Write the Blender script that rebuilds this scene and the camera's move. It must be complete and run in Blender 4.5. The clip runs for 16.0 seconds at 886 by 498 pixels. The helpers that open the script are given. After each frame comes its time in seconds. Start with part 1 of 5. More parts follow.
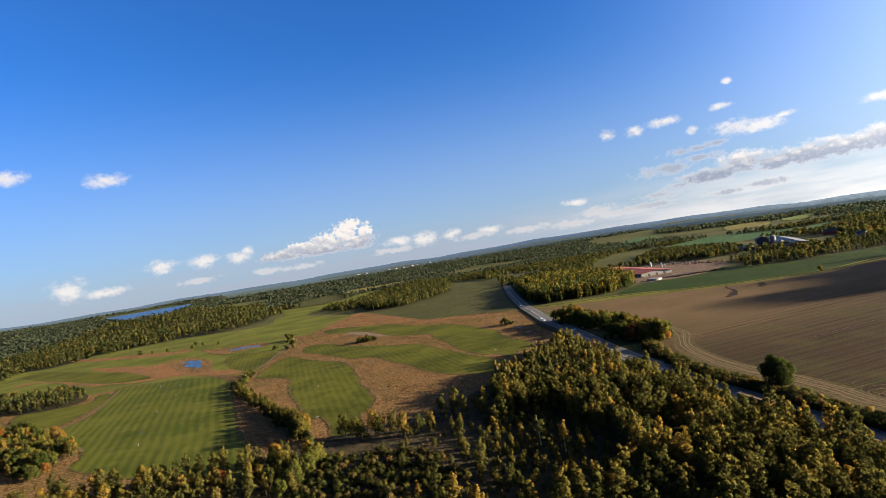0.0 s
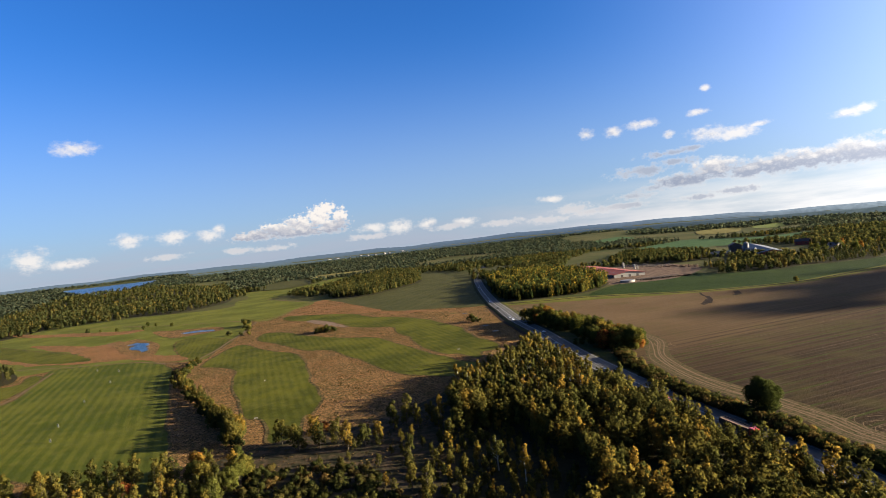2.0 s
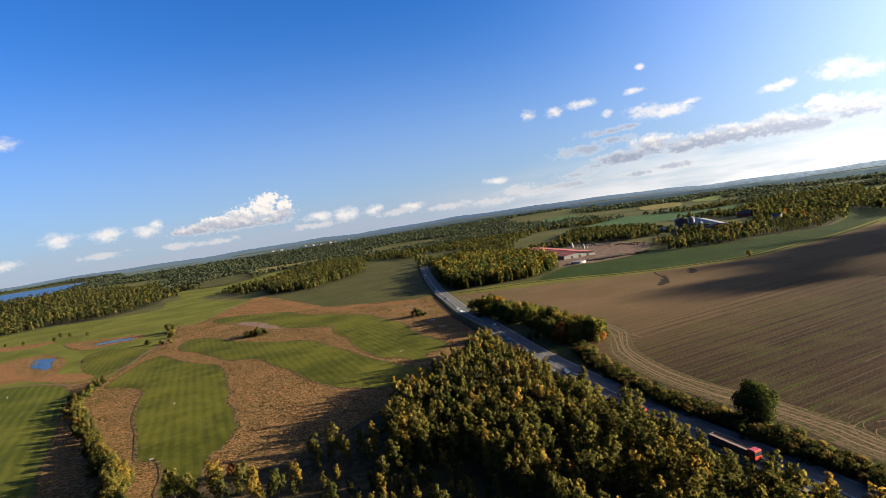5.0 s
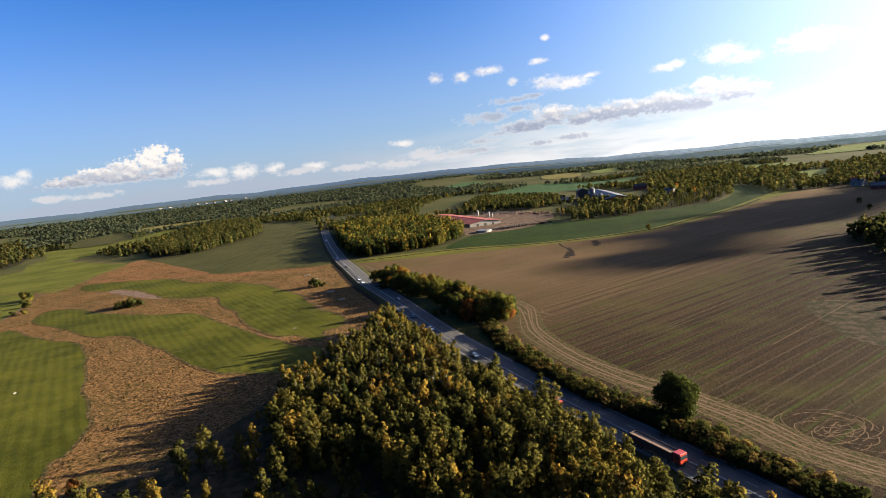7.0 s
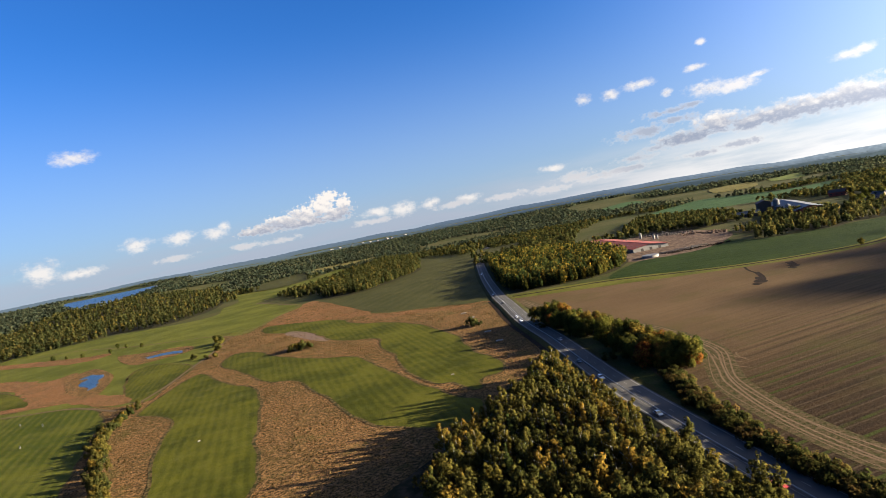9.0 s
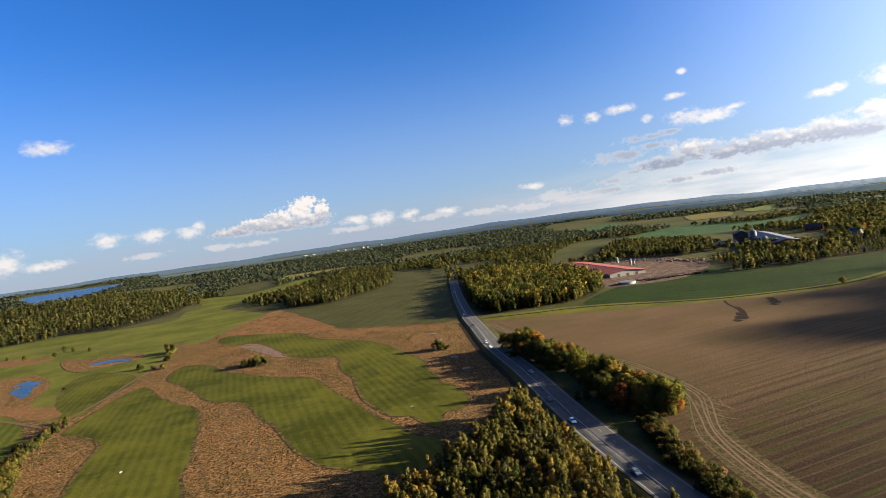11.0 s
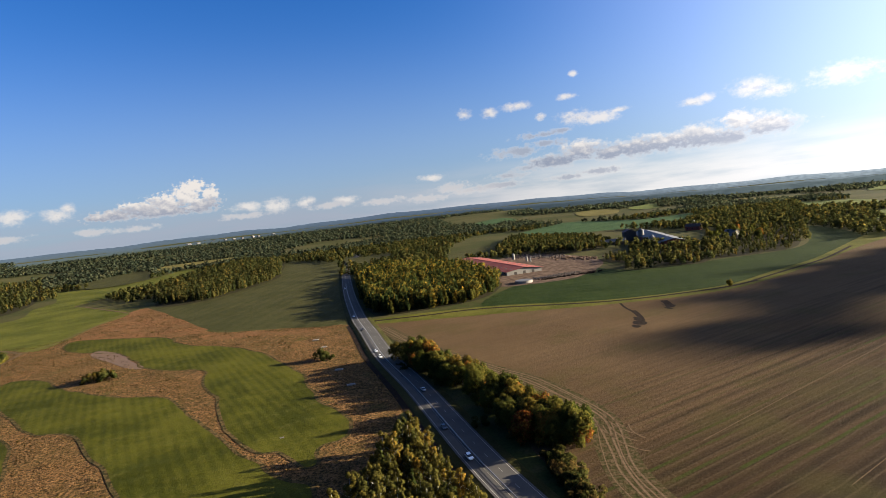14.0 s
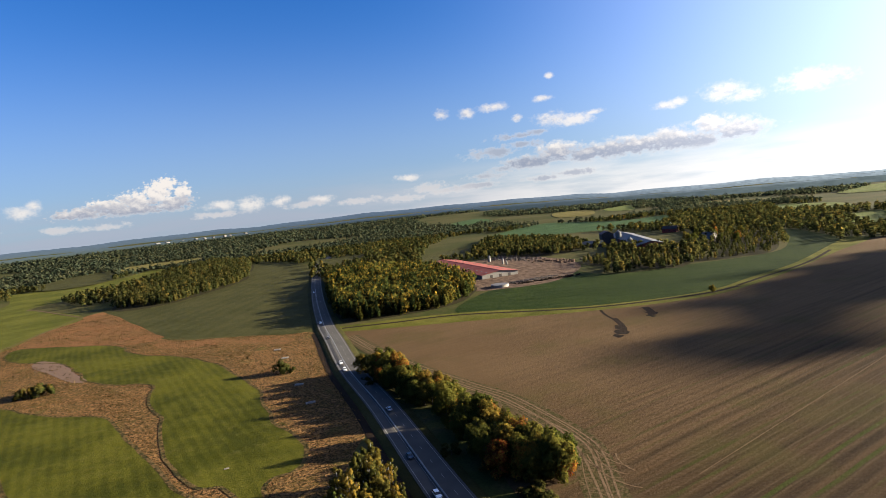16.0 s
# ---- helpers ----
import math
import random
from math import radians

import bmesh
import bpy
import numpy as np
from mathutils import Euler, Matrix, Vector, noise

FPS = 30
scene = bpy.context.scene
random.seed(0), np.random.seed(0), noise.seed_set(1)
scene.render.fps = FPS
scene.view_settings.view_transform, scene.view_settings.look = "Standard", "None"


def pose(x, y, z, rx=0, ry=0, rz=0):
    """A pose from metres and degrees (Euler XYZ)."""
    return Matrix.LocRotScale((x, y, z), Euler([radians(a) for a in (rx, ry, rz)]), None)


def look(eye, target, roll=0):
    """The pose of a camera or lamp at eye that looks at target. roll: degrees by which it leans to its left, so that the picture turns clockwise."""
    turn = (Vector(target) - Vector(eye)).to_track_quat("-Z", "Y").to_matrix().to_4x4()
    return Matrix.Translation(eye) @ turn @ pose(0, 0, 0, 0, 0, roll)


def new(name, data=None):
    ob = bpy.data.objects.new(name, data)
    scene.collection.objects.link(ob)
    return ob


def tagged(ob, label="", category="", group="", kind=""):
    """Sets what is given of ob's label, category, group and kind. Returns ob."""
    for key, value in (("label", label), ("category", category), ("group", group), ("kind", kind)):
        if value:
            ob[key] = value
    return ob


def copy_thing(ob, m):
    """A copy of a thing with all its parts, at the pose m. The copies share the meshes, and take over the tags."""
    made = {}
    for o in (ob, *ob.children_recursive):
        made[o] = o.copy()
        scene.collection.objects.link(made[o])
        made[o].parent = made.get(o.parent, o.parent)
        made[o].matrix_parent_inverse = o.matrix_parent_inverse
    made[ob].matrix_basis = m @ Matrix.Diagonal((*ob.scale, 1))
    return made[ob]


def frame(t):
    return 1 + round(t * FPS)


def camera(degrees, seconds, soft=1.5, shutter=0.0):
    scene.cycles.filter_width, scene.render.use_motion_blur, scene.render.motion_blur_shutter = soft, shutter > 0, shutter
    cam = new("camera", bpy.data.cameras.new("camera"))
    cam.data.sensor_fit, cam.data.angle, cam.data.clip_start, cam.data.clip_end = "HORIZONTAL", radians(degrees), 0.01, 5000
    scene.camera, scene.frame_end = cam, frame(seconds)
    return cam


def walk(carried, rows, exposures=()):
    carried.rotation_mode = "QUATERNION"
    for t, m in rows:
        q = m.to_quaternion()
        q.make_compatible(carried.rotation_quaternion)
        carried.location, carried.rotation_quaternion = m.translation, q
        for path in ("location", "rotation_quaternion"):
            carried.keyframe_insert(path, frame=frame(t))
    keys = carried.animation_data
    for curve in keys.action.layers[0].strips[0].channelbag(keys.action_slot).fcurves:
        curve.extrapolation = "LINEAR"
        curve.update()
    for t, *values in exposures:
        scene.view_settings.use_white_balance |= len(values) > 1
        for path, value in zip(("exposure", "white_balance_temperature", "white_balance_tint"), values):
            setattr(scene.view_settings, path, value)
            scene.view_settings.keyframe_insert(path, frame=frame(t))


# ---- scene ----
cam = camera(75.0, 16.0, 0.6)
# seconds, place, yaw to the left, pitch up and lean, in degrees
PATH = [
    (0.0, 0.00, 0.00, 73.00, 7.46, 0.62, -9.50),
    (0.5, 0.67, 6.78, 73.21, 8.18, 2.19, -11.14),
    (1.0, 1.23, 13.71, 73.37, 8.90, 0.07, -13.12),
    (1.5, 1.75, 20.89, 73.40, 7.22, -0.08, -9.79),
    (2.0, 2.28, 28.22, 73.28, 5.07, -0.74, -6.45),
    (2.5, 2.75, 35.55, 73.10, 2.13, -3.11, -4.06),
    (3.0, 3.17, 42.78, 72.97, -0.37, -0.23, -6.83),
    (3.5, 3.69, 49.90, 72.98, -0.54, 0.69, -8.05),
    (3.7, 3.98, 52.74, 73.08, 0.07, 0.34, -8.10),
    (5.8, 7.85, 82.71, 75.20, -0.90, -4.89, -10.20),
    (6.0, 8.04, 85.47, 75.36, -2.51, -5.51, -9.77),
    (6.5, 8.16, 92.04, 75.69, -7.20, -6.98, -8.29),
    (7.0, 8.43, 98.01, 75.96, -8.74, -7.83, -6.73),
    (7.5, 8.82, 103.47, 76.72, -4.84, -6.78, -8.10),
    (8.0, 9.04, 108.81, 77.63, 0.04, -5.12, -9.51),
    (8.5, 9.07, 114.34, 78.50, 5.66, -3.39, -10.93),
    (8.7, 9.28, 116.63, 78.77, 6.05, -3.02, -11.32),
    (10.8, 12.60, 141.83, 80.99, 4.16, -2.06, -8.56),
    (11.0, 12.87, 144.45, 81.17, 3.56, -1.94, -8.18),
    (11.5, 13.55, 151.42, 81.46, 0.76, -3.65, -9.47),
    (12.0, 14.09, 158.61, 81.82, -3.79, -2.91, -8.62),
    (12.5, 14.64, 165.42, 82.20, -9.54, -1.81, -8.92),
    (13.0, 15.51, 171.49, 82.71, -8.71, -2.64, -9.20),
    (13.5, 16.71, 177.07, 83.33, -7.08, -3.05, -8.20),
    (14.0, 18.12, 182.55, 83.96, -6.35, -4.19, -6.73),
    (14.5, 19.66, 188.20, 84.54, -5.32, -6.60, -6.72),
    (15.0, 21.25, 194.02, 84.83, -4.49, -8.63, -6.59),
    (15.5, 22.83, 199.91, 84.73, -6.02, -6.37, -5.49),
    (16.0, 24.33, 205.80, 84.20, -8.68, -4.45, -6.34),
]
EXPOSURES = [(0.0, 2.94), (3.5, 2.94), (6.0, 3.00), (7.0, 3.02), (8.5, 2.98), (11.0, 2.95), (12.0, 2.92), (13.5, 2.76), (14.5, 2.75), (16.0, 2.87)]
walk(cam, [(t, pose(x, y, z, 0, 0, yaw) @ pose(0, 0, 0, 90 + pitch, 0, 0) @ pose(0, 0, 0, 0, 0, lean)) for t, x, y, z, yaw, pitch, lean in PATH], EXPOSURES)

# ---------------------------------------------------------------- world, sun
SUN_AZ, SUN_EL = 91.0, 12.0            # degrees: clockwise from +y, above the horizon
sun = new("sun", bpy.data.lights.new("sun", "SUN"))
sun.data.energy, sun.data.angle, sun.data.color = 5.0, radians(0.55), (1.0, 0.86, 0.64)
sun_way = Vector((math.sin(radians(SUN_AZ)) * math.cos(radians(SUN_EL)),
                  math.cos(radians(SUN_AZ)) * math.cos(radians(SUN_EL)), math.sin(radians(SUN_EL))))
sun.matrix_world = look(sun_way * 900, (0, 0, 0))


class Graph:
    """A short way to write node trees."""

    def __init__(self, tree):
        self.tree = tree
        tree.nodes.clear()

    def add(self, kind, ins=(), **props):
        n = self.tree.nodes.new(kind)
        for k, v in props.items():
            setattr(n, k, v)
        for k, v in dict(ins).items():
            self.put(n.inputs[k], v)
        return n

    def put(self, socket, v):
        if isinstance(v, bpy.types.NodeSocket):
            self.tree.links.new(v, socket)
        else:
            socket.default_value = v

    def math(self, op, a, b=0.0, c=0.0, clamp=False):
        return self.add("ShaderNodeMath", {0: a, 1: b, 2: c}, operation=op, use_clamp=clamp).outputs[0]

    def vec(self, op, a, b=(0, 0, 0), c=(0, 0, 0)):
        return self.add("ShaderNodeVectorMath", {0: a, 1: b, 2: c}, operation=op)

    def mix(self, f, a, b, blend="MIX"):
        n = self.add("ShaderNodeMix", data_type="RGBA", blend_type=blend)
        self.put(n.inputs["Factor"], f)
        self.put(n.inputs["A"], a if isinstance(a, bpy.types.NodeSocket) else (*a, 1))
        self.put(n.inputs["B"], b if isinstance(b, bpy.types.NodeSocket) else (*b, 1))
        return n.outputs["Result"]

    def noise(self, at, scale, detail=3.0, rough=0.55):
        return self.add("ShaderNodeTexNoise", {"Vector": at, "Scale": scale, "Detail": detail, "Roughness": rough}).outputs[0]

    def ramp(self, f, stops, interpolation="LINEAR"):
        n = self.add("ShaderNodeValToRGB", {0: f})
        el = n.color_ramp.elements
        n.color_ramp.interpolation = interpolation
        while len(el) < len(stops):
            el.new(0.5)
        for e, (p, c) in zip(el, stops):
            e.position, e.color = p, (*c, 1)
        return n.outputs[0]

    def span(self, v, a, b, lo=0.0, hi=1.0):
        return self.add("ShaderNodeMapRange", {0: v, 1: a, 2: b, 3: lo, 4: hi}, interpolation_type="SMOOTHSTEP").outputs[0]


# Clouds as (azimuth, elevation, half width, half height) in degrees
CUMULUS = [(-22.6, 2.5, 2.4, .55), (-20.5, 2.8, 2.3, .8), (-18.6, 3.1, 2.0, 1.0), (-16.8, 3.7, 1.5, 1.2), (-16.0, 4.4, 1.0, .8), (-14.8, 3.6, .8, 1.0), (-15.5, 2.7, 1.7, .9), (-19.0, 2.4, 3.4, .5)]
SMALL = [(-36.6, 11.1, 1.6, .6), (-43.9, 11.7, 2.0, .6), (-40.6, 2.2, 1.5, .9), (-38.0, 1.6, 2.0, .4), (-33.4, 3.1, 1.2, .6), (-29.8, 3.1, 1.4, .6), (-26.8, 2.9, 1.1, .6), (-26.0, 3.4, .6, .5),
         (-11.7, 2.1, 1.5, .5), (-9.1, 2.0, 1.5, .7), (-6.3, 2.0, .9, .5), (-2.5, 1.7, 1.3, .45), (6.1, 2.9, 1.4, .35)]
SMALL += [(9.9, 8.6, .75, .5), (12.4, 8.4, .8, .5), (15.1, 8.7, 1.6, .4), (17.2, 7.4, .5, .35), (19.9, 8.9, 1.0, .3), (20.6, 10.9, .45, .3), (20.6, 6.8, 1.8, .75), (22.7, 6.6, 1.9, .6), (24.4, 7.0, 1.0, .25),
         (30.8, 6.6, 1.3, .4), (31.8, 6.8, .8, .45), (35.6, 7.0, 1.9, .8), (37.0, 6.4, 1.9, .5), (42.0, 6.8, 2.6, .9)]
BANK = [(18.0, 3.1, 2.4, .65), (20.7, 3.7, 1.9, .95), (23.4, 3.3, 2.2, .85), (25.9, 3.3, 2.2, .9), (28.3, 3.4, 2.3, .95), (31.0, 3.5, 2.4, 1.1), (32.9, 3.0, 2.2, .9), (34.6, 4.4, 1.7, .8), (36.4, 3.7, 2.4, .9)]
LOW = [(22.2, 1.6, 2.8, .4), (19.6, 1.4, 2.0, .3), (13.9, 2.3, 2.2, .4), (15.6, 2.7, 1.6, .4), (12.6, 1.4, 2.1, .3), (14.4, 4.4, 3.0, .55), (17.5, 4.9, 1.8, .4), (16.5, 5.7, 2.2, .35), (19.0, 5.9, 1.0, .3),
       (9.8, 1.3, 2.3, .4), (8.2, 1.7, 2.0, .5), (5.4, 1.0, 2.0, .4), (1.0, 1.2, 2.4, .35), (-4.0, 1.4, 2.4, .35), (-24.2, 1.3, 1.6, .35), (-21.5, 1.2, 2.0, .3), (-30.7, 1.4, 1.6, .35), (-12.0, 1.3, 2.4, .3)]


def make_sky():
    w = bpy.data.worlds.new("sky")
    w.use_nodes = True
    scene.world = w
    g = Graph(w.node_tree)
    sky = g.add("ShaderNodeTexSky", sky_type="NISHITA", sun_disc=False, sun_elevation=radians(SUN_EL), sun_rotation=radians(SUN_AZ),
                altitude=60, air_density=1.0, dust_density=0.5, ozone_density=4.0)
    way = g.add("ShaderNodeTexCoord").outputs["Generated"]
    sep = g.add("ShaderNodeSeparateXYZ", {0: way}).outputs
    deg = 180 / math.pi
    az = g.math("MULTIPLY", g.math("ARCTAN2", sep[0], sep[1]), deg)
    el = g.math("MULTIPLY", g.math("ARCSINE", sep[2]), deg)
    flat = g.add("ShaderNodeCombineXYZ", {0: az, 1: el}).outputs[0]
    stretched = g.vec("MULTIPLY", flat, (0.75, 1.0, 0)).outputs[0]
    above = g.vec("ADD", stretched, (0.12, 0.30, 0)).outputs[0]
    coarse, fine = g.noise(stretched, 1.0, 5, 0.6), g.noise(stretched, 3.2, 4, 0.6)
    puff = g.math("ADD", g.math("MULTIPLY", g.math("SUBTRACT", coarse, 0.5), 2.2), g.math("MULTIPLY", g.math("SUBTRACT", fine, 0.5), 1.2))

    def body(clouds):
        most = None
        for a, e, rw, rh in clouds:
            d = g.vec("LENGTH", g.vec("MULTIPLY_ADD", flat, (1 / rw, 1 / rh, 0), (-a / rw, -e / rh, 0)).outputs[0]).outputs["Value"]
            v = g.math("SUBTRACT", 1.0, d)
            most = v if most is None else g.math("MAXIMUM", most, v)
        return most

    # flat bases: the heaps are cut off at the level where they condense
    heaped = g.math("ADD", g.math("MULTIPLY", g.math("SUBTRACT", fine, 0.5), 2.2), g.math("MULTIPLY", g.math("SUBTRACT", coarse, 0.5), 1.0))
    sharp = g.math("MULTIPLY", g.span(g.math("ADD", body(CUMULUS), heaped), -0.10, 0.50), g.span(g.math("ADD", el, g.math("MULTIPLY", puff, 0.10)), 1.75, 2.25))
    wisp = g.span(g.math("ADD", body(SMALL), g.math("MULTIPLY", puff, 0.85)), -0.30, 0.95, 0, 0.85)
    bank = g.math("MULTIPLY", g.span(g.math("ADD", body(BANK), g.math("MULTIPLY", puff, 0.9)), -0.35, 0.55, 0, 0.95), g.span(g.math("ADD", el, g.math("MULTIPLY", puff, 0.25)), 2.1, 2.9))
    low = g.span(g.math("ADD", body(LOW), g.math("MULTIPLY", puff, 1.1)), -0.2, 0.8, 0, 0.8)
    # relief: a billow is grey where there is more cloud above it, towards the light
    relief = g.math("SUBTRACT", g.noise(above, 1.0, 5, 0.6), coarse)
    sunk = g.math("SUBTRACT", el, g.math("MULTIPLY", relief, 3.5))
    under = g.math("MAXIMUM", g.math("MULTIPLY", bank, g.span(sunk, 4.9, 3.0, 0.0, 1.0)), g.math("MULTIPLY", sharp, g.span(sunk, 3.9, 2.0, 0, 0.85)))
    under = g.math("MAXIMUM", under, g.math("MULTIPLY", wisp, g.span(relief, 0.0, 0.16, 0, 0.40)))
    under = g.math("MAXIMUM", under, g.math("MULTIPLY", low, g.span(az, 8.0, 16.0, 0.45, 1.0)))
    # a low streaky layer towards the horizon
    veil = g.math("MULTIPLY", g.span(el, 4.6, 0.0), g.span(g.noise(g.vec("MULTIPLY", flat, (0.10, 0.7, 0)).outputs[0], 1.0, 5), 0.30, 0.62, 0.30, 0.9))
    veil = g.math("MULTIPLY", veil, g.span(az, -12.0, 24.0, 0.65, 1.0))
    cover = g.math("MAXIMUM", g.math("MAXIMUM", sharp, wisp), g.math("MAXIMUM", bank, low))
    haze = g.mix(g.span(az, -8.0, 24.0), (1.95, 2.05, 2.50), (3.9, 3.8, 3.75))
    white = g.mix(under, (4.1, 3.85, 3.65), (1.20, 1.42, 1.95))
    white = g.mix(g.span(relief, 0.02, 0.2, 0, 0.5), white, (2.6, 2.65, 2.95))
    # clear deep blue air, paler towards the horizon, and the bright aureole of the sun
    air = g.mix(1.0, sky.outputs[0], (0.245, 0.565, 0.96), "MULTIPLY")
    pale = g.math("POWER", g.math("SUBTRACT", 1.0, g.span(el, -1.0, 24.0)), 1.6)
    air = g.mix(g.math("MULTIPLY", pale, 0.66), air, (2.1, 2.4, 2.95))
    toward = g.math("MAXIMUM", g.vec("DOT_PRODUCT", way, tuple(sun_way)).outputs["Value"], 0.0)
    glow = g.math("ADD", g.math("MULTIPLY", g.math("POWER", toward, 3.3), 8.8), g.math("MULTIPLY", g.math("POWER", toward, 30.0), 9.0))
    warm = g.mix(1.0, g.add("ShaderNodeCombineXYZ", {0: glow, 1: glow, 2: glow}).outputs[0], (0.95, 0.93, 0.95), "MULTIPLY")
    colour = g.mix(1.0, g.mix(cover, g.mix(veil, air, haze), white), warm, "ADD")
    back = g.add("ShaderNodeBackground", {0: colour, 1: 0.031})
    out = g.add("ShaderNodeOutputWorld")
    w.node_tree.links.new(back.outputs[0], out.inputs[0])


make_sky()


# ---------------------------------------------------------------- materials
def material(name, build, rough=0.9, bump=None, spec=0.03):
    m = bpy.data.materials.new(name)
    m.use_nodes = True
    g = Graph(m.node_tree)
    at = g.add("ShaderNodeNewGeometry").outputs["Position"]
    colour, height = build(g, at)
    b = g.add("ShaderNodeBsdfPrincipled", {"Base Color": colour if isinstance(colour, bpy.types.NodeSocket) else (*colour, 1), "Roughness": rough, "Specular IOR Level": spec})
    if height is not None:
        b.inputs["Normal"].default_value = (0, 0, 0)
        n = g.add("ShaderNodeBump", {"Height": height, "Distance": bump or 0.3, "Strength": 0.8})
        g.put(b.inputs["Normal"], n.outputs[0])
    out = g.add("ShaderNodeOutputMaterial")
    m.node_tree.links.new(b.outputs[0], out.inputs[0])
    return m


def across(g, at, way, period, wobble=0.0):
    """0 to 1 waves across a direction of the plan."""
    x = g.vec("DOT_PRODUCT", at, (way[0], way[1], 0)).outputs["Value"]
    if wobble:
        x = g.math("ADD", x, g.math("MULTIPLY", g.noise(at, 0.02, 2), wobble))
    return g.math("MULTIPLY_ADD", g.math("SINE", g.math("MULTIPLY", x, 2 * math.pi / period)), 0.5, 0.5)


def turf(name, dark, light, stripe=None, period=9.0, dry=(0.0596, 0.0551, 0.0161), bands=0.08):
    def build(g, at):
        n1, n2, n3 = g.noise(at, 0.018, 5, 0.6), g.noise(at, 0.12, 5, 0.65), g.noise(at, 0.9, 4, 0.7)
        f = g.math("ADD", g.math("MULTIPLY_ADD", n1, 1.3, -0.2), g.math("MULTIPLY", n2, 0.5))
        if stripe:
            s = g.span(across(g, at, stripe, period, 4.0), 0.15, 0.85, -bands, bands)
            f = g.math("ADD", f, g.math("MULTIPLY", s, g.span(g.noise(at, 0.02, 2), 0.25, 0.55, 0.45, 1.0)))
        c = g.mix(g.span(f, 0.45, 0.95), dark, light)
        c = g.mix(g.span(n2, 0.55, 0.75, 0, 0.45), c, dry)
        c = g.mix(g.span(n3, 0.40, 0.68, 0, 0.34), c, tuple(0.5 * v for v in dark))
        return c, g.math("ADD", g.math("ADD", g.noise(at, 2.5, 3), g.math("MULTIPLY", n2, 2.0)), g.math("MULTIPLY", g.noise(at, 0.028, 2), 7.0))
    return material(name, build, 0.9, 0.25)


MOW = (0.92, 0.40)
mat_fairway = turf("mown_turf", (0.0235, 0.0262, 0.0031), (0.058, 0.0565, 0.0070), MOW, 4.4, bands=0.055)
mat_range = turf("range_turf", (0.028, 0.0345, 0.0040), (0.058, 0.0585, 0.0082), (0.88, 0.48), 5.6, bands=0.11)
mat_meadow = turf("meadow", (0.040, 0.046, 0.0062), (0.074, 0.073, 0.0125), None)
mat_crop = turf("young_crop", (0.0105, 0.0188, 0.0032), (0.0160, 0.0255, 0.0046), (0.30, 0.95), 14.0, dry=(0.0190, 0.0275, 0.0052))
mat_olive = turf("stubble_green", (0.027, 0.0275, 0.0086), (0.040, 0.0385, 0.0135), (0.97, -0.22), 16.0, dry=(0.0505, 0.0459, 0.0229))
mat_light = turf("light_meadow", (0.0596, 0.0781, 0.0206), (0.0874, 0.0961, 0.0275), None)
# crop green lightened for the far fields, haze put into the colour
mat_farcrop = turf("far_green_crop", (0.022, 0.045, 0.017), (0.034, 0.060, 0.023), None, dry=(0.040, 0.055, 0.022))
mat_yellow = turf("yellow_field", (0.0732, 0.0645, 0.0184), (0.0961, 0.0825, 0.0275), None, dry=(0.101, 0.0781, 0.0321))
mat_verge = turf("verge_grass", (0.0436, 0.0482, 0.00645), (0.0825, 0.0756, 0.0138), None, dry=(0.0781, 0.0596, 0.0275))


def rough_grass(g, at):
    n1, n2, n3 = g.noise(at, 0.02, 4), g.noise(at, 0.22, 5, 0.65), g.noise(at, 0.75, 6, 0.8)
    c = g.mix(g.span(n1, 0.40, 0.60), (0.1274, 0.06682, 0.02382), (0.08208, 0.05164, 0.01652))
    c = g.mix(g.span(n2, 0.42, 0.62), c, (0.1674, 0.09112, 0.03694))
    c = g.mix(g.span(n3, 0.45, 0.55, 0, 0.92), c, (0.01463, 0.01188, 0.00396))
    c = g.mix(g.span(g.noise(at, 0.05, 5, 0.65), 0.56, 0.70, 0, 0.65), c, (0.0418, 0.0396, 0.00891))
    c = g.mix(g.span(g.noise(at, 0.55, 3, 0.8), 0.52, 0.60, 0, 0.5), c, (0.1512, 0.08505, 0.03694))
    return c, g.math("ADD", g.math("MULTIPLY", n2, 1.5), g.math("MULTIPLY", n3, 1.5))


def rusty(g, at):
    n1, n2, n3 = g.noise(at, 0.03, 4), g.noise(at, 0.25, 5, 0.7), g.noise(at, 0.9, 4, 0.75)
    c = g.mix(g.span(n1, 0.38, 0.62), (0.1274, 0.06075, 0.02527), (0.09504, 0.05265, 0.02041))
    c = g.mix(g.span(n2, 0.45, 0.62, 0, 0.7), c, (0.1674, 0.08303, 0.03888))
    return g.mix(g.span(n3, 0.42, 0.60, 0, 0.7), c, (0.03553, 0.02178, 0.00792)), g.math("ADD", n2, n3)


mat_rusty = material("rusty_grass", rusty, 0.95, 0.9)
mat_rough = material("dry_rough_grass", rough_grass, 0.95, 0.9)


def base_ground(g, at):
    n1, n2, n3 = g.noise(at, 0.006, 4), g.noise(at, 0.1, 4), g.noise(at, 0.9, 3)
    c = g.mix(g.span(n1, 0.40, 0.62), (0.0275, 0.033, 0.00825), (0.0482, 0.0449, 0.0156))
    c = g.mix(g.span(n2, 0.45, 0.7, 0, 0.6), c, (0.0505, 0.039, 0.0184))
    c = g.mix(g.span(n3, 0.4, 0.7, 0, 0.5), c, (0.0138, 0.0161, 0.00551))
    return c, n2


mat_ground = material("mixed_ground", base_ground, 0.95, 0.6)


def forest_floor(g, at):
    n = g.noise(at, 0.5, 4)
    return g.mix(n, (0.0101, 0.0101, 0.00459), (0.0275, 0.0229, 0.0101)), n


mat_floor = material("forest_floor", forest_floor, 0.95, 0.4)

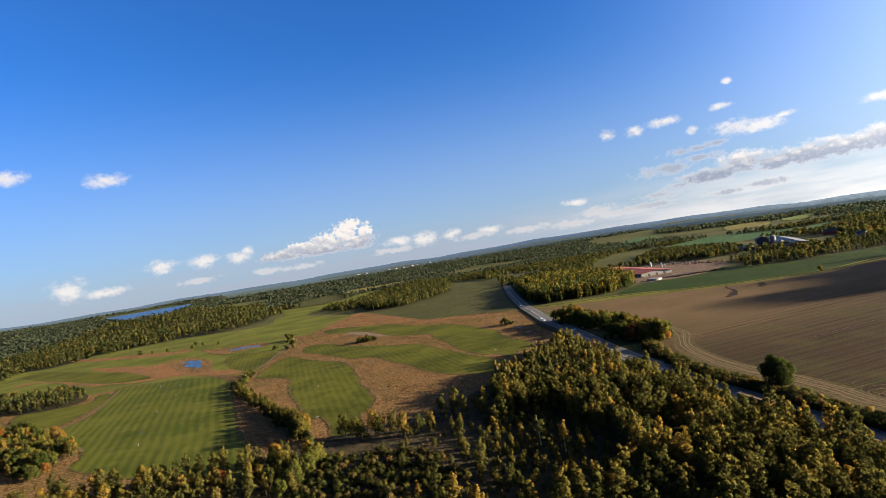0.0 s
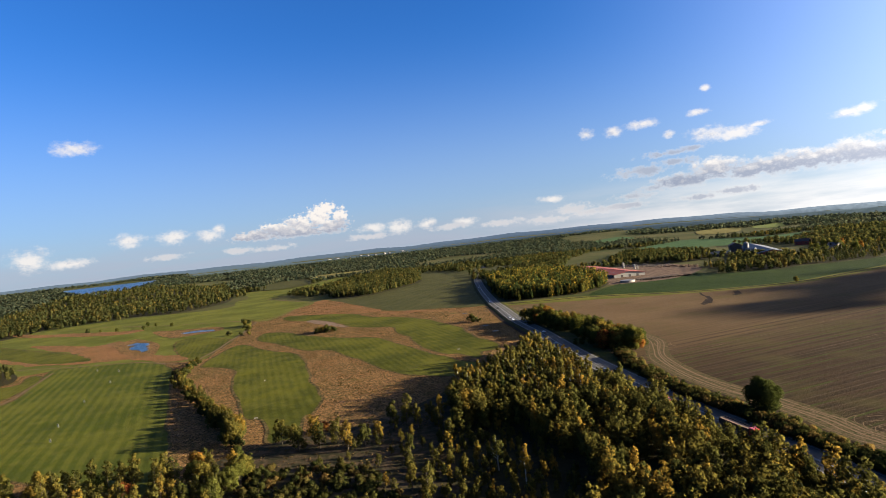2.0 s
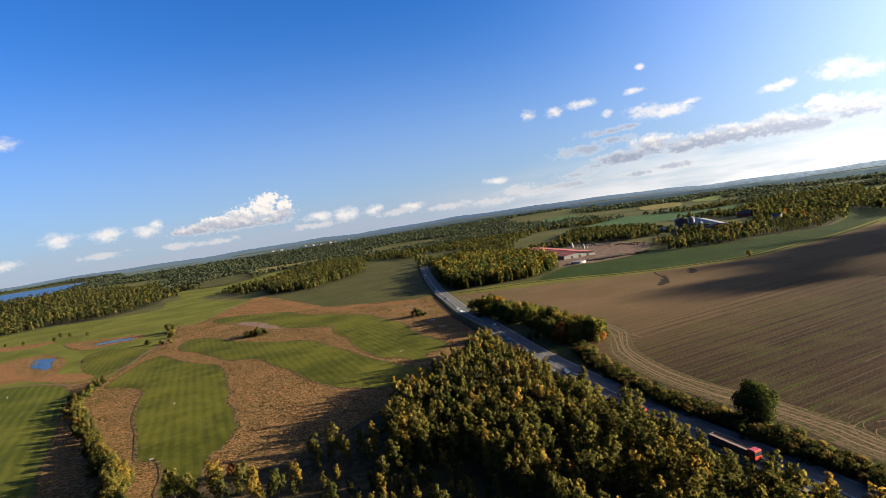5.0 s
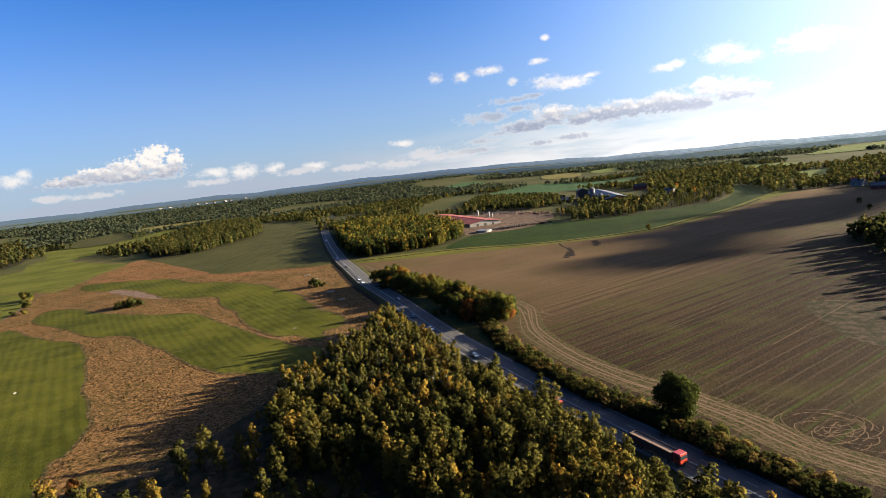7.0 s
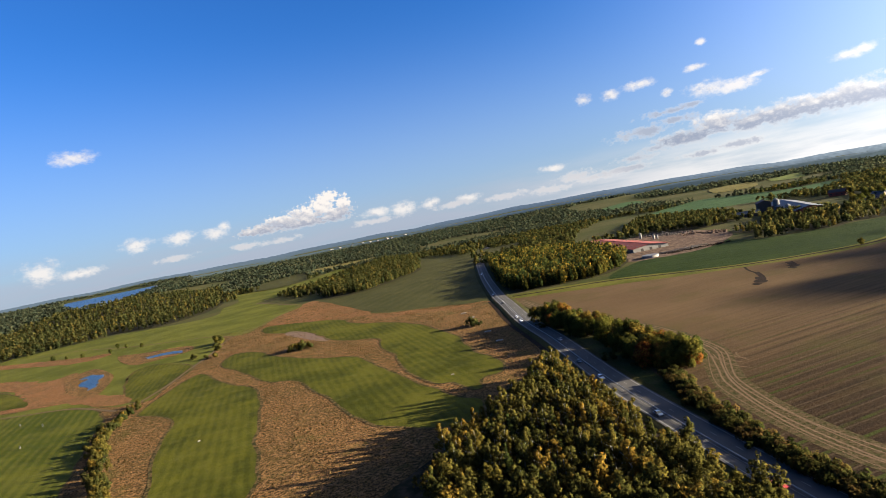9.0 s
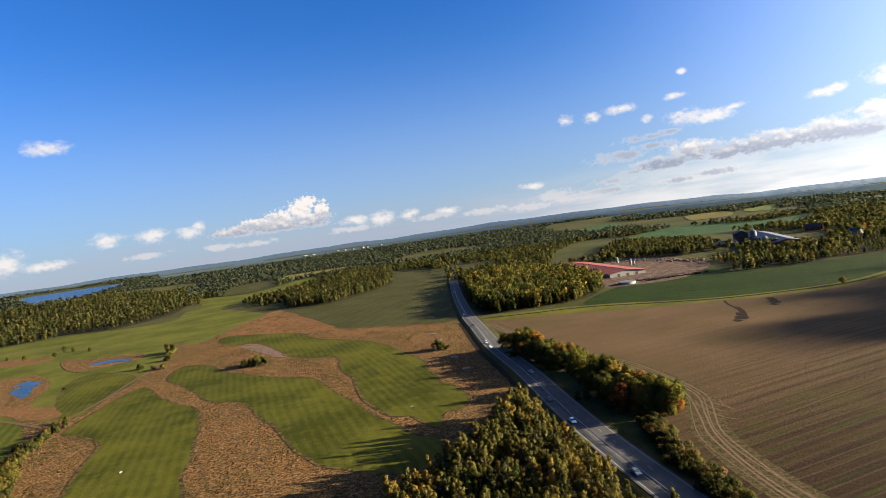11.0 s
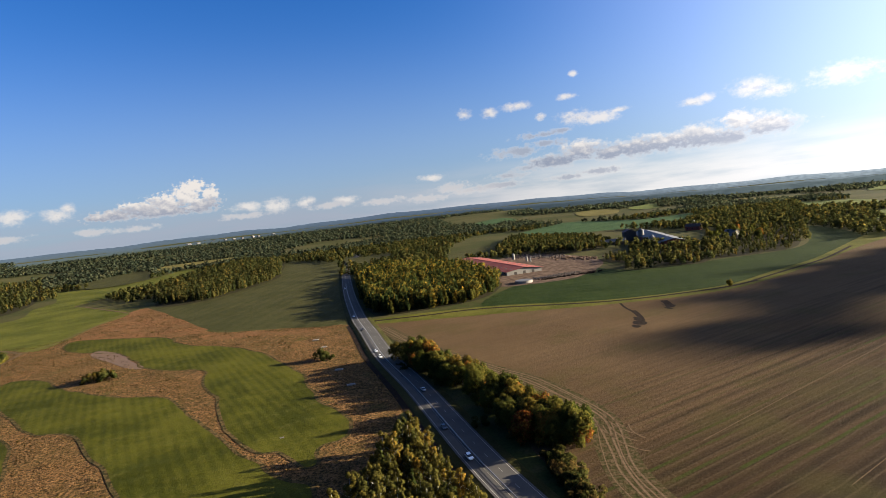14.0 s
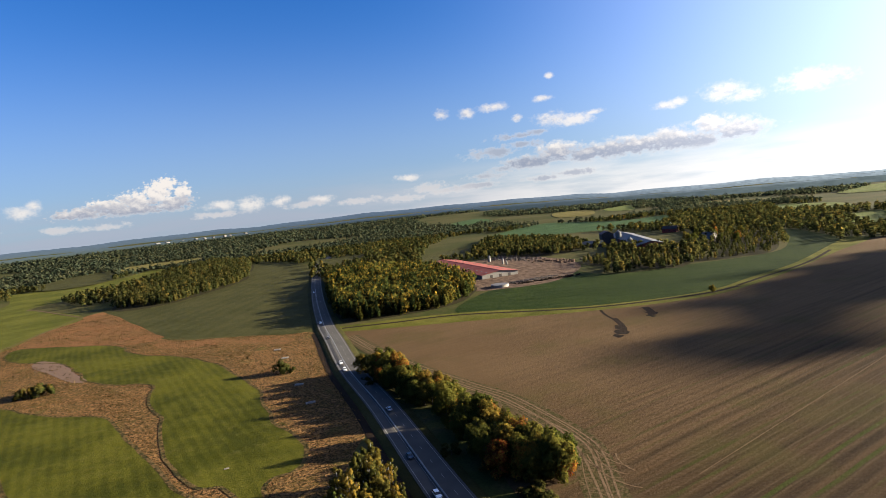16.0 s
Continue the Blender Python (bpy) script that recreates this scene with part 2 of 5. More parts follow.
mat_edge = material("shrubby_edge", lambda g, at: (g.mix(g.span(g.noise(at, 0.35, 5, 0.7), 0.42, 0.6), (0.0206, 0.0184, 0.00645), (0.0781, 0.0505, 0.0206)), g.noise(at, 0.9, 4)), 0.95, 0.8)

ROWS = (-0.39, 0.92)


def stubble(g, at):
    n1, n2, n3 = g.noise(at, 0.009, 4), g.noise(at, 0.06, 4), g.noise(at, 1.1, 5, 0.75)
    along = g.vec("MULTIPLY", g.add("ShaderNodeVectorRotate", {"Vector": at, "Angle": -math.atan2(0.39, 0.92)}, rotation_type="Z_AXIS").outputs[0], (0.010, 0.30, 0)).outputs[0]
    streak = g.noise(along, 1.0, 5, 0.65)
    # the side towards the road's start is darker and shows the drill rows
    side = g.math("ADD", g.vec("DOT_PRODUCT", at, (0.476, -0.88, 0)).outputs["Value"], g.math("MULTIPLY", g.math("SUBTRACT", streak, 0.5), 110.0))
    tilled, dark_side = g.span(side, -320.0, -235.0), g.span(side, -345.0, -190.0)
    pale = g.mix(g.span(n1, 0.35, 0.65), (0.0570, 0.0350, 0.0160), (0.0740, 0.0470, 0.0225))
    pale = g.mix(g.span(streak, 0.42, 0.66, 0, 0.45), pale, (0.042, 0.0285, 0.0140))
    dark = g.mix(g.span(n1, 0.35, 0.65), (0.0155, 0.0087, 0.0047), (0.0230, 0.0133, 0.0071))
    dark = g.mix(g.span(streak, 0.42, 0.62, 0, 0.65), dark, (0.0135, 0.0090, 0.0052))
    c = g.mix(dark_side, pale, dark)
    c = g.mix(g.math("MULTIPLY", g.span(n3, 0.44, 0.66, 0, 0.5), g.math("MULTIPLY_ADD", tilled, -0.8, 1.0)), c, (0.0781, 0.0528, 0.0312))
    c = g.mix(g.span(g.noise(at, 0.5, 4, 0.7), 0.55, 0.75, 0, 0.4), c, (0.0229, 0.0147, 0.00825))
    rows = g.span(across(g, at, ROWS, 7.9, 2.0), 0.86, 0.98)
    lines = g.span(across(g, at, ROWS, 3.95, 3.0), 0.86, 0.99)
    c = g.mix(g.math("MULTIPLY", lines, g.math("MULTIPLY", tilled, g.span(streak, 0.35, 0.6, 0, 0.5))), c, (0.055, 0.038, 0.022))
    patchy = g.span(g.math("ADD", n2, g.math("MULTIPLY", streak, 0.35)), 0.50, 0.70)
    grown = g.math("MULTIPLY", g.math("MULTIPLY", rows, patchy), g.math("MULTIPLY_ADD", tilled, 0.9, 0.02))
    c = g.mix(g.math("MULTIPLY", grown, g.span(g.noise(along, 0.6, 3), 0.38, 0.58)), c, (0.0230, 0.0290, 0.0052))
    furrow = g.span(across(g, at, ROWS, 7.9, 2.0), 0.02, 0.45)
    c = g.mix(g.math("MULTIPLY", g.math("SUBTRACT", 1.0, furrow), g.math("MULTIPLY_ADD", tilled, 0.45, 0.02)), c, (0.0150, 0.0095, 0.0058))
    c = g.mix(g.span(g.noise(at, 0.02, 3), 0.50, 0.68, 0, 0.45), c, (0.038, 0.0335, 0.0095))
    return c, g.math("ADD", n3, g.math("MULTIPLY", across(g, at, ROWS, 2.05), 0.1))


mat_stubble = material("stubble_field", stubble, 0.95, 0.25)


def soil(g, at):
    n1, n2 = g.noise(at, 0.15, 4), g.noise(at, 1.2, 4, 0.7)
    return g.mix(g.span(n1, 0.35, 0.65), (0.0459, 0.0298, 0.0206), g.mix(n2, (0.11, 0.0756, 0.0551), (0.0781, 0.0551, 0.039))), n2


mat_soil = material("bare_soil", soil, 0.95, 0.4)
mat_track = material("wheel_track", lambda g, at: (g.mix(g.noise(at, 0.6, 4), (0.064, 0.042, 0.024), (0.118, 0.080, 0.048)), g.noise(at, 1.0, 3)), 0.95, 0.2)
mat_gravel = material("gravel", lambda g, at: (g.mix(g.noise(at, 0.6, 4), (0.052, 0.036, 0.020), (0.092, 0.064, 0.038)), g.noise(at, 1.0, 3)), 0.95, 0.2)
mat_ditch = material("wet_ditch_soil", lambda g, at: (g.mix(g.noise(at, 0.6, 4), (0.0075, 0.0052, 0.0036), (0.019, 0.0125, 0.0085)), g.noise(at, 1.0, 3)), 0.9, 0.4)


def asphalt(g, at):
    n1, n2 = g.noise(at, 0.08, 3), g.noise(at, 4.0, 4)
    c = g.mix(g.span(n1, 0.3, 0.7), (0.0482, 0.0454, 0.0422), (0.0663, 0.0626, 0.0578))
    return g.mix(g.math("MULTIPLY", n2, 0.4), c, (0.0413, 0.0404, 0.0394)), n2


mat_asphalt = material("asphalt", asphalt, 0.9, 0.02, 0.1)


def plain(name, colour, rough=0.6, spec=0.25, spread=0.18, scale=0.8, metallic=0.0):
    def build(g, at):
        n = g.noise(at, scale, 4)
        return g.mix(n, tuple(v * (1 - spread) for v in colour), tuple(min(1, v * (1 + spread)) for v in colour)), None
    m = material(name, build, rough, None, spec)
    m.node_tree.nodes["Principled BSDF"].inputs["Metallic"].default_value = metallic
    return m


mat_paint = plain("road_paint", (0.193, 0.188, 0.174), 0.8, 0.1)
mat_steel = plain("galvanised_steel", (0.174, 0.179, 0.184), 0.45, metallic=0.7)
mat_bark = plain("bark", (0.0459, 0.0367, 0.0266), 0.9, 0.1, 0.4, 3.0)
mat_birch = plain("birch_bark", (0.193, 0.184, 0.165), 0.85, 0.1, 0.4, 2.5)
mat_wallwhite = plain("white_wall", (0.160, 0.150, 0.136), 0.85, 0.1)
mat_walldark = plain("dark_wall", (0.0344, 0.0275, 0.0252), 0.8)
mat_wallred = plain("red_wall", (0.105, 0.0252, 0.0184), 0.85)
mat_greymetal = plain("grey_metal", (0.078, 0.079, 0.082), 0.6, 0.15, 0.15, 0.3, 0.0)
mat_tile = plain("grey_roof", (0.0688, 0.0663, 0.0645), 0.8)
mat_stone = plain("rubble_stone", (0.042, 0.034, 0.029), 0.9, 0.2, 0.35, 0.7)


def red_roof(g, at):
    n1, n2 = g.noise(at, 0.05, 4), g.noise(at, 0.9, 4)
    c = g.mix(g.span(n1, 0.35, 0.65), (0.150, 0.045, 0.038), (0.195, 0.066, 0.056))
    return g.mix(g.math("MULTIPLY", n2, 0.35), c, (0.120, 0.036, 0.030)), None


mat_redroof = material("red_sheet_roof", red_roof, 0.85, None, 0.05)

mat_glass = bpy.data.materials.new("dark_window_glass")
mat_glass.use_nodes = True
for key, value in (("Base Color", (0.02, 0.024, 0.028, 1)), ("Roughness", 0.06), ("Specular IOR Level", 0.7)):
    mat_glass.node_tree.nodes["Principled BSDF"].inputs[key].default_value = value
mat_tyre = plain("tyre_rubber", (0.0115, 0.0115, 0.0115), 0.85)


def water(g, at):
    # base colour carries the blue of the upper sky's reflection
    return (0.00918, 0.0285, 0.0663), g.noise(at, 0.35, 4)


mat_water = material("water", water, 0.3, 3.0, 0.3)


def foliage(name, stops, per_object=True, cell=7.0, through_light=0.38):
    """Leaves: one tint a tree (by object, or by cells of the plan for woods in one mesh), and a spread from leaf clump to leaf clump."""
    m = bpy.data.materials.new(name)
    m.use_nodes = True
    g = Graph(m.node_tree)
    geo = g.add("ShaderNodeNewGeometry")
    if per_object:
        f = g.add("ShaderNodeObjectInfo").outputs["Random"]
    else:
        flat = g.vec("MULTIPLY", geo.outputs["Position"], (1 / cell, 1 / cell, 0)).outputs[0]
        spot = g.add("ShaderNodeTexVoronoi", {"Vector": flat, "Scale": 1.0}, voronoi_dimensions="2D")
        f = g.add("ShaderNodeSeparateColor", {0: spot.outputs["Color"]}).outputs[0]
    leaf = geo.outputs["Random Per Island"]
    spread = 0.22 if per_object else 0.06
    f = g.math("ADD", f, g.math("MULTIPLY_ADD", leaf, spread, -spread / 2), clamp=True)
    c = g.ramp(f, stops)
    c = g.mix(g.math("MULTIPLY", g.math("FRACT", g.math("MULTIPLY", leaf, 7.3)), 0.35), c, (0.0128, 0.0165, 0.00459))
    lean = g.add("ShaderNodeAttribute", attribute_name="lean").outputs["Vector"]
    lean = g.add("ShaderNodeVectorTransform", {0: lean}, vector_type="NORMAL", convert_from="OBJECT", convert_to="WORLD").outputs[0]
    facing = g.vec("NORMALIZE", g.vec("MULTIPLY_ADD", lean, (2.2, 2.2, 2.2), geo.outputs["True Normal"]).outputs[0]).outputs[0]
    d = g.add("ShaderNodeBsdfDiffuse", {0: c, "Normal": facing})
    t = g.add("ShaderNodeBsdfTranslucent", {0: c})
    s = g.add("ShaderNodeMixShader", {0: through_light, 1: d.outputs[0], 2: t.outputs[0]})
    out = g.add("ShaderNodeOutputMaterial")
    m.node_tree.links.new(s.outputs[0], out.inputs[0])
    return m


GREEN, OLIVE, LIME, GOLD, RUST = (0.0330, 0.0335, 0.0085), (0.0560, 0.0490, 0.0115), (0.0880, 0.0690, 0.0135), (0.145, 0.0860, 0.0145), (0.130, 0.039, 0.0101)
mat_birchleaf = foliage("birch_leaves", [(0.0, GREEN), (0.45, OLIVE), (0.80, LIME), (1.0, GOLD)])
mat_oakleaf = foliage("oak_leaves", [(0.0, (0.0235, 0.0310, 0.0075)), (1.0, (0.050, 0.0510, 0.0115))])
# oak leaves again, darkened to look backlit
mat_backlit_oak = foliage("dark_oak_leaves", [(0.0, (0.0150, 0.0200, 0.0055)), (1.0, (0.0280, 0.0300, 0.0080))], True, 7.0, 0.25)
mat_mapleleaf = foliage("autumn_leaves", [(0.0, (0.034, 0.040, 0.008)), (0.35, (0.060, 0.060, 0.012)), (0.66, LIME), (0.84, GOLD), (0.97, RUST), (1.0, (0.101, 0.0252, 0.0101))])
mat_bushleaf = foliage("bush_leaves", [(0.0, (0.0206, 0.0266, 0.00825)), (0.6, (0.0436, 0.0436, 0.0119)), (1.0, LIME)])
mat_grove = foliage("grove_leaves", [(0.0, GREEN), (0.45, OLIVE), (0.80, LIME), (1.0, GOLD)], False, 4.4)
mat_mixed = foliage("mixed_wood_leaves", [(0.0, (0.019, 0.025, 0.009)), (0.50, (0.036, 0.037, 0.012)), (0.88, (0.060, 0.054, 0.015)), (1.0, (0.110, 0.076, 0.017))], False, 5.0)
# far leaves are paler and bluer: distance haze mixed into their colour
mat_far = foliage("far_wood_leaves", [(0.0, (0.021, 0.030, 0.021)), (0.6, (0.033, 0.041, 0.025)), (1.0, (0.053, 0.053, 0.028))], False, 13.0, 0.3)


# ---------------------------------------------------------------- geometry helpers
def mesh_from(name, verts, faces, mats, smooth=False, slots=None):
    """A mesh from numpy arrays: verts (n, 3) and one or more face arrays (m, k)."""
    me = bpy.data.meshes.new(name)
    faces = faces if isinstance(faces, list) else [faces]
    loops = np.concatenate([np.asarray(f).ravel() for f in faces]).astype(np.int32)
    sizes = np.concatenate([np.full(len(f), np.asarray(f).shape[1]) for f in faces]).astype(np.int32)
    me.vertices.add(len(verts))
    me.vertices.foreach_set("co", np.asarray(verts, np.float32).ravel())
    me.loops.add(len(loops))
    me.loops.foreach_set("vertex_index", loops)
    me.polygons.add(len(sizes))
    me.polygons.foreach_set("loop_start", np.concatenate([[0], np.cumsum(sizes)[:-1]]).astype(np.int32))
    for m in mats if isinstance(mats, (list, tuple)) else [mats]:
        me.materials.append(m)
    if slots is not None:
        me.polygons.foreach_set("material_index", np.asarray(slots, np.int32))
    me.update(calc_edges=True)
    me.validate()
    if smooth:
        me.polygons.foreach_set("use_smooth", np.ones(len(sizes), bool))
    return me


def leaf_mesh(name, verts, lean, mat):
    """A crown of three-cornered leaf clumps; lean: which way its part of the crown faces."""
    me = mesh_from(name, verts, np.arange(len(verts)).reshape(-1, 3), mat)
    at = me.attributes.new("lean", "FLOAT_VECTOR", "POINT")
    at.data.foreach_set("vector", np.asarray(lean, np.float32).ravel())
    return me


def part(name, bm, mat, parent, label=""):
    """Links a bmesh as one mesh object under a thing or a part."""
    me = bpy.data.meshes.new(name)
    bm.to_mesh(me)
    bm.free()
    me.materials.append(mat)
    ob = new(name, me)
    ob.parent = parent
    return tagged(ob, label)


def box(bm, lo, hi, bevel=0.0):
    made = bmesh.ops.create_cube(bm, size=1)["verts"]
    for v in made:
        v.co = Vector([lo[i] + (v.co[i] + 0.5) * (hi[i] - lo[i]) for i in range(3)])
    if bevel:
        bmesh.ops.bevel(bm, geom=list({e for v in made for e in v.link_edges}), offset=bevel, segments=1, affect="EDGES")
    return bm


def prism(bm, outline, z0, z1):
    """An upright prism over a plan outline."""
    low, top = [bm.verts.new((x, y, z0)) for x, y in outline], [bm.verts.new((x, y, z1)) for x, y in outline]
    n = len(outline)
    for i in range(n):
        bm.faces.new((low[i], low[(i + 1) % n], top[(i + 1) % n], top[i]))
    bm.faces.new(top)
    bm.faces.new(low[::-1])
    return bm


def land(x, y):
    """The height of the ground: flat round the road, then long low rises to a wooded rim."""
    x, y = np.asarray(x, float), np.asarray(y, float)
    r = np.hypot(x, y - 200)
    z = np.interp(r, [0, 1500, 2800, 4000, 4700, 9000], [0, 0, 30, 30, 60, 60])
    az = np.degrees(np.arctan2(x, y - 200))
    far = np.clip((r - 2200) / 1500, 0, 1)
    z = z + far * (3.5 * np.sin(az * 0.37 + 1.0) + 2.5 * np.sin(az * 0.9)) * np.clip((r - 3900) / 500, 0, 1)
    z = z - 78 * np.clip((az - 10) / 30, 0, 1) * np.clip((r - 1500) / 3000, 0, 1)
    shore = np.clip(1 - np.abs(az + 37) / 7.0, 0, 1) ** 0.5 * np.clip((r - 1450) / 400, 0, 1) * np.clip((4600 - r) / 300, 0, 1)
    z = z + shore * np.clip(28 - z, 0, 40)
    return z + 14 * np.exp(-((az - 40) / 3.0) ** 2) * np.clip((r - 3000) / 1300, 0, 1)


def smooth_outline(points, steps=5):
    """A closed curve through the corners (Catmull-Rom)."""
    p, out = np.array(points, float), []
    for i in range(len(p)):
        a, b, c, d = p[i - 1], p[i], p[(i + 1) % len(p)], p[(i + 2) % len(p)]
        for s in np.linspace(0, 1, steps, endpoint=False):
            out.append(0.5 * (2 * b + (c - a) * s + (2 * a - 5 * b + 4 * c - d) * s * s + (3 * b - a - 3 * c + d) * s ** 3))
    return np.array(out)


def smooth_line(points, steps=8):
    p = np.array([2 * np.array(points[0], float) - points[1], *points, 2 * np.array(points[-1], float) - points[-2]], float)
    out = []
    for i in range(1, len(p) - 2):
        a, b, c, d = p[i - 1], p[i], p[i + 1], p[i + 2]
        for s in np.linspace(0, 1, steps, endpoint=False):
            out.append(0.5 * (2 * b + (c - a) * s + (2 * a - 5 * b + 4 * c - d) * s * s + (3 * b - a - 3 * c + d) * s ** 3))
    out.append(p[-2])
    return np.array(out)


def inside(points, outline):
    """Which of the points lie within the outline."""
    p, o = np.asarray(points, float), np.asarray(outline, float)
    hit = np.zeros(len(p), bool)
    for (x1, y1), (x2, y2) in zip(o, np.roll(o, -1, axis=0)):
        if y1 == y2:
            continue
        crosses = ((y1 > p[:, 1]) != (y2 > p[:, 1])) & (p[:, 0] < (x2 - x1) * (p[:, 1] - y1) / (y2 - y1) + x1)
        hit ^= crosses
    return hit


from mathutils import geometry as plan_geometry

rng = np.random.default_rng(7)


def region(name, points, lift, mat, label, category, grid=60.0, smooth=5, wavy=0.0, edge=None):
    """A field: a thin sheet with its own edge, laid on the ground."""
    o = smooth_outline(points, smooth) if smooth else np.array(points, float)
    if wavy:
        o = o + np.array([[noise.noise((x * 0.06, y * 0.06, 3.0)), noise.noise((x * 0.06, y * 0.06, 9.0))] for x, y in o]) * wavy
    lo, hi = o.min(0), o.max(0)
    gx, gy = np.meshgrid(np.arange(lo[0], hi[0], grid), np.arange(lo[1], hi[1], grid))
    pts = np.stack([gx.ravel(), gy.ravel()], 1) + 0.37
    pts = pts[inside(pts, o)] if len(pts) else pts
    every = [Vector(v) for v in np.concatenate([o, pts])]
    n = len(o)
    v, _, f, *_ = plan_geometry.delaunay_2d_cdt(every, [(i, (i + 1) % n) for i in range(n)], [], 1, 0.01)
    xy = np.array([tuple(a) for a in v])
    verts = np.column_stack([xy, land(xy[:, 0], xy[:, 1]) + lift])
    tri = np.array([t for t in f if len(t) == 3])
    a, b, c = (xy[tri[:, i]] for i in range(3))
    turn = (b[:, 0] - a[:, 0]) * (c[:, 1] - a[:, 1]) - (b[:, 1] - a[:, 1]) * (c[:, 0] - a[:, 0]) < 0
    tri[turn] = tri[turn][:, ::-1]
    ob = new(name, mesh_from(name, verts, tri, mat))
    if edge:
        line = np.concatenate([o, o[:2]])
        rim = ribbon(name + "_edge", line, edge[0], edge[1], lift + 0.03, edge[2])
        rim.parent = ob
    return tagged(ob, label, category, kind="structure")


def ribbon(name, line, left, right, lift, mat, skirt=0.0):
    """A strip along a line, between two offsets to its right; skirt: how deep its sides go."""
    p = np.asarray(line, float)
    d = np.gradient(p, axis=0)
    d /= np.linalg.norm(d, axis=1)[:, None]
    side = np.stack([d[:, 1], -d[:, 0]], 1)
    rows = [p + side * left, p + side * right]
    cols = [np.column_stack([r, land(r[:, 0], r[:, 1]) + lift]) for r in rows]
    if skirt:
        cols = [cols[0] - (0, 0, skirt) - np.column_stack([side * skirt * 2, 0 * p[:, 0]]), *cols, cols[1] - (0, 0, skirt) + np.column_stack([side * skirt * 2, 0 * p[:, 0]])]
    n, k = len(p), len(cols)
    verts = np.concatenate(cols)
    quads = [(c * n + i, (c + 1) * n + i, (c + 1) * n + i + 1, c * n + i + 1) for c in range(k - 1) for i in range(n - 1)]
    return new(name, mesh_from(name, verts, np.array(quads), mat))


# ---------------------------------------------------------------- ground
def make_ground():
    radii = np.concatenate([np.arange(0, 1500, 100), np.arange(1500, 4750, 65), [4800]])
    turns = np.linspace(0, 2 * math.pi, 181)[:-1]
    verts = [(0, 200, 0)]
    for r in radii[1:]:
        x, y = r * np.sin(turns), 200 + r * np.cos(turns)
        verts += list(zip(x, y, land(x, y)))
    n = len(turns)
    tri = [(0, 1 + (i + 1) % n, 1 + i) for i in range(n)]
    quads = [(1 + k * n + i, 1 + k * n + (i + 1) % n, 1 + (k + 1) * n + (i + 1) % n, 1 + (k + 1) * n + i) for k in range(len(radii) - 2) for i in range(n)]
    ob = new("ground", mesh_from("ground", np.array(verts), [np.array(tri), np.array(quads)], mat_ground, True))
    tagged(ob, "wide level countryside ground of grass and soil", "ground", kind="structure")


make_ground()

ROAD = smooth_line([(190, -200), (150, -50), (118, 75), (99, 150), (83, 208), (70.5, 250), (57.5, 300), (43.5, 362), (28.5, 450), (14.5, 520), (3.5, 600), (-7, 680), (-23, 865), (-39, 1150), (-38, 1330), (-10, 1520), (50, 1700)])

ROUGH = [(-12, 640), (-86, 671), (-138, 702), (-215, 840), (-282, 950), (-288, 860), (-292, 760), (-338, 752), (-480, 745), (-700, 800), (-760, 600), (-560, 400), (-330, 190), (-160, 140), (-20, 150), (12, 390), (22, 440), (2, 560)]
STUBBLE = [(10, 630), (92, 606), (184, 580), (262, 574), (330, 600), (391, 634), (470, 682), (548, 728), (640, 690), (700, 480), (520, 180), (330, -80), (200, -60), (112, 150), (92, 212), (80, 262), (62, 350), (58, 420), (36, 500), (24, 560)]
CROP = [(96, 634), (136, 715), (175, 730), (236, 790), (263, 720), (344, 716), (433, 722), (500, 780), (595, 905), (565, 800), (519, 728), (401, 646), (330, 610), (268, 584), (184, 591)]
VERGE_STRIP = [(4, 648), (96, 637), (184, 595), (268, 588), (330, 616), (401, 652), (519, 735), (560, 760), (548, 724), (470, 680), (391, 632), (330, 598), (262, 571), (184, 577), (92, 603), (10, 627)]
OLIVE_FIELD = [(-20, 646), (-86, 677), (-138, 709), (-215, 846), (-282, 958), (-240, 985), (-190, 1000), (-150, 1130), (-154, 1200), (-205, 1500), (-120, 1420), (-62, 1300), (-50, 1150), (-35, 880), (-20, 720)]
FAIRWAY_A = [(-260, 709), (-271, 744), (-246, 739), (-204, 718), (-166, 691), (-150, 661), (-129, 639), (-107, 624), (-74, 589), (-57, 559), (-47, 538), (-38, 521), (-28, 492), (-21, 461), (-17, 451), (-8, 437), (-2, 417), (-2, 407), (-6, 401), (-12, 399), (-14, 393), (-12, 384), (-17, 382), (-24, 394), (-28, 400), (-35, 401), (-42, 410), (-50, 423), (-59, 441), (-68, 468), (-74, 487), (-87, 513), (-93, 533), (-96, 550), (-108, 560), (-125, 565), (-150, 588), (-162, 610), (-177, 633), (-195, 656), (-217, 670), (-233, 679)]
FAIRWAY_B = [(-227, 552), (-236, 573), (-239, 600), (-213, 589), (-184, 556), (-158, 534), (-134, 516), (-105, 502), (-93, 484), (-73, 451), (-56, 425), (-45, 405), (-35, 393), (-29, 382), (-21, 374), (-13, 366), (-12, 349), (-25, 339), (-58, 355), (-68, 368), (-75, 377), (-85, 393), (-99, 415), (-108, 427), (-123, 449), (-134, 462), (-150, 467), (-164, 480), (-181, 502), (-201, 524)]
FAIRWAY_C = [(-237, 537), (-192, 487), (-159, 460), (-136, 417), (-119, 372), (-107, 343), (-94, 321), (-92, 307), (-92, 291), (-94, 284), (-84, 252), (-97, 254), (-107, 277), (-115, 288), (-126, 295), (-148, 335), (-172, 379), (-186, 414), (-208, 433), (-227, 444), (-237, 495)]
GREEN_F = [(-325, 576), (-290, 521), (-266, 488), (-248, 475), (-241, 480), (-250, 520), (-264, 575), (-299, 606), (-332, 623), (-338, 607)]
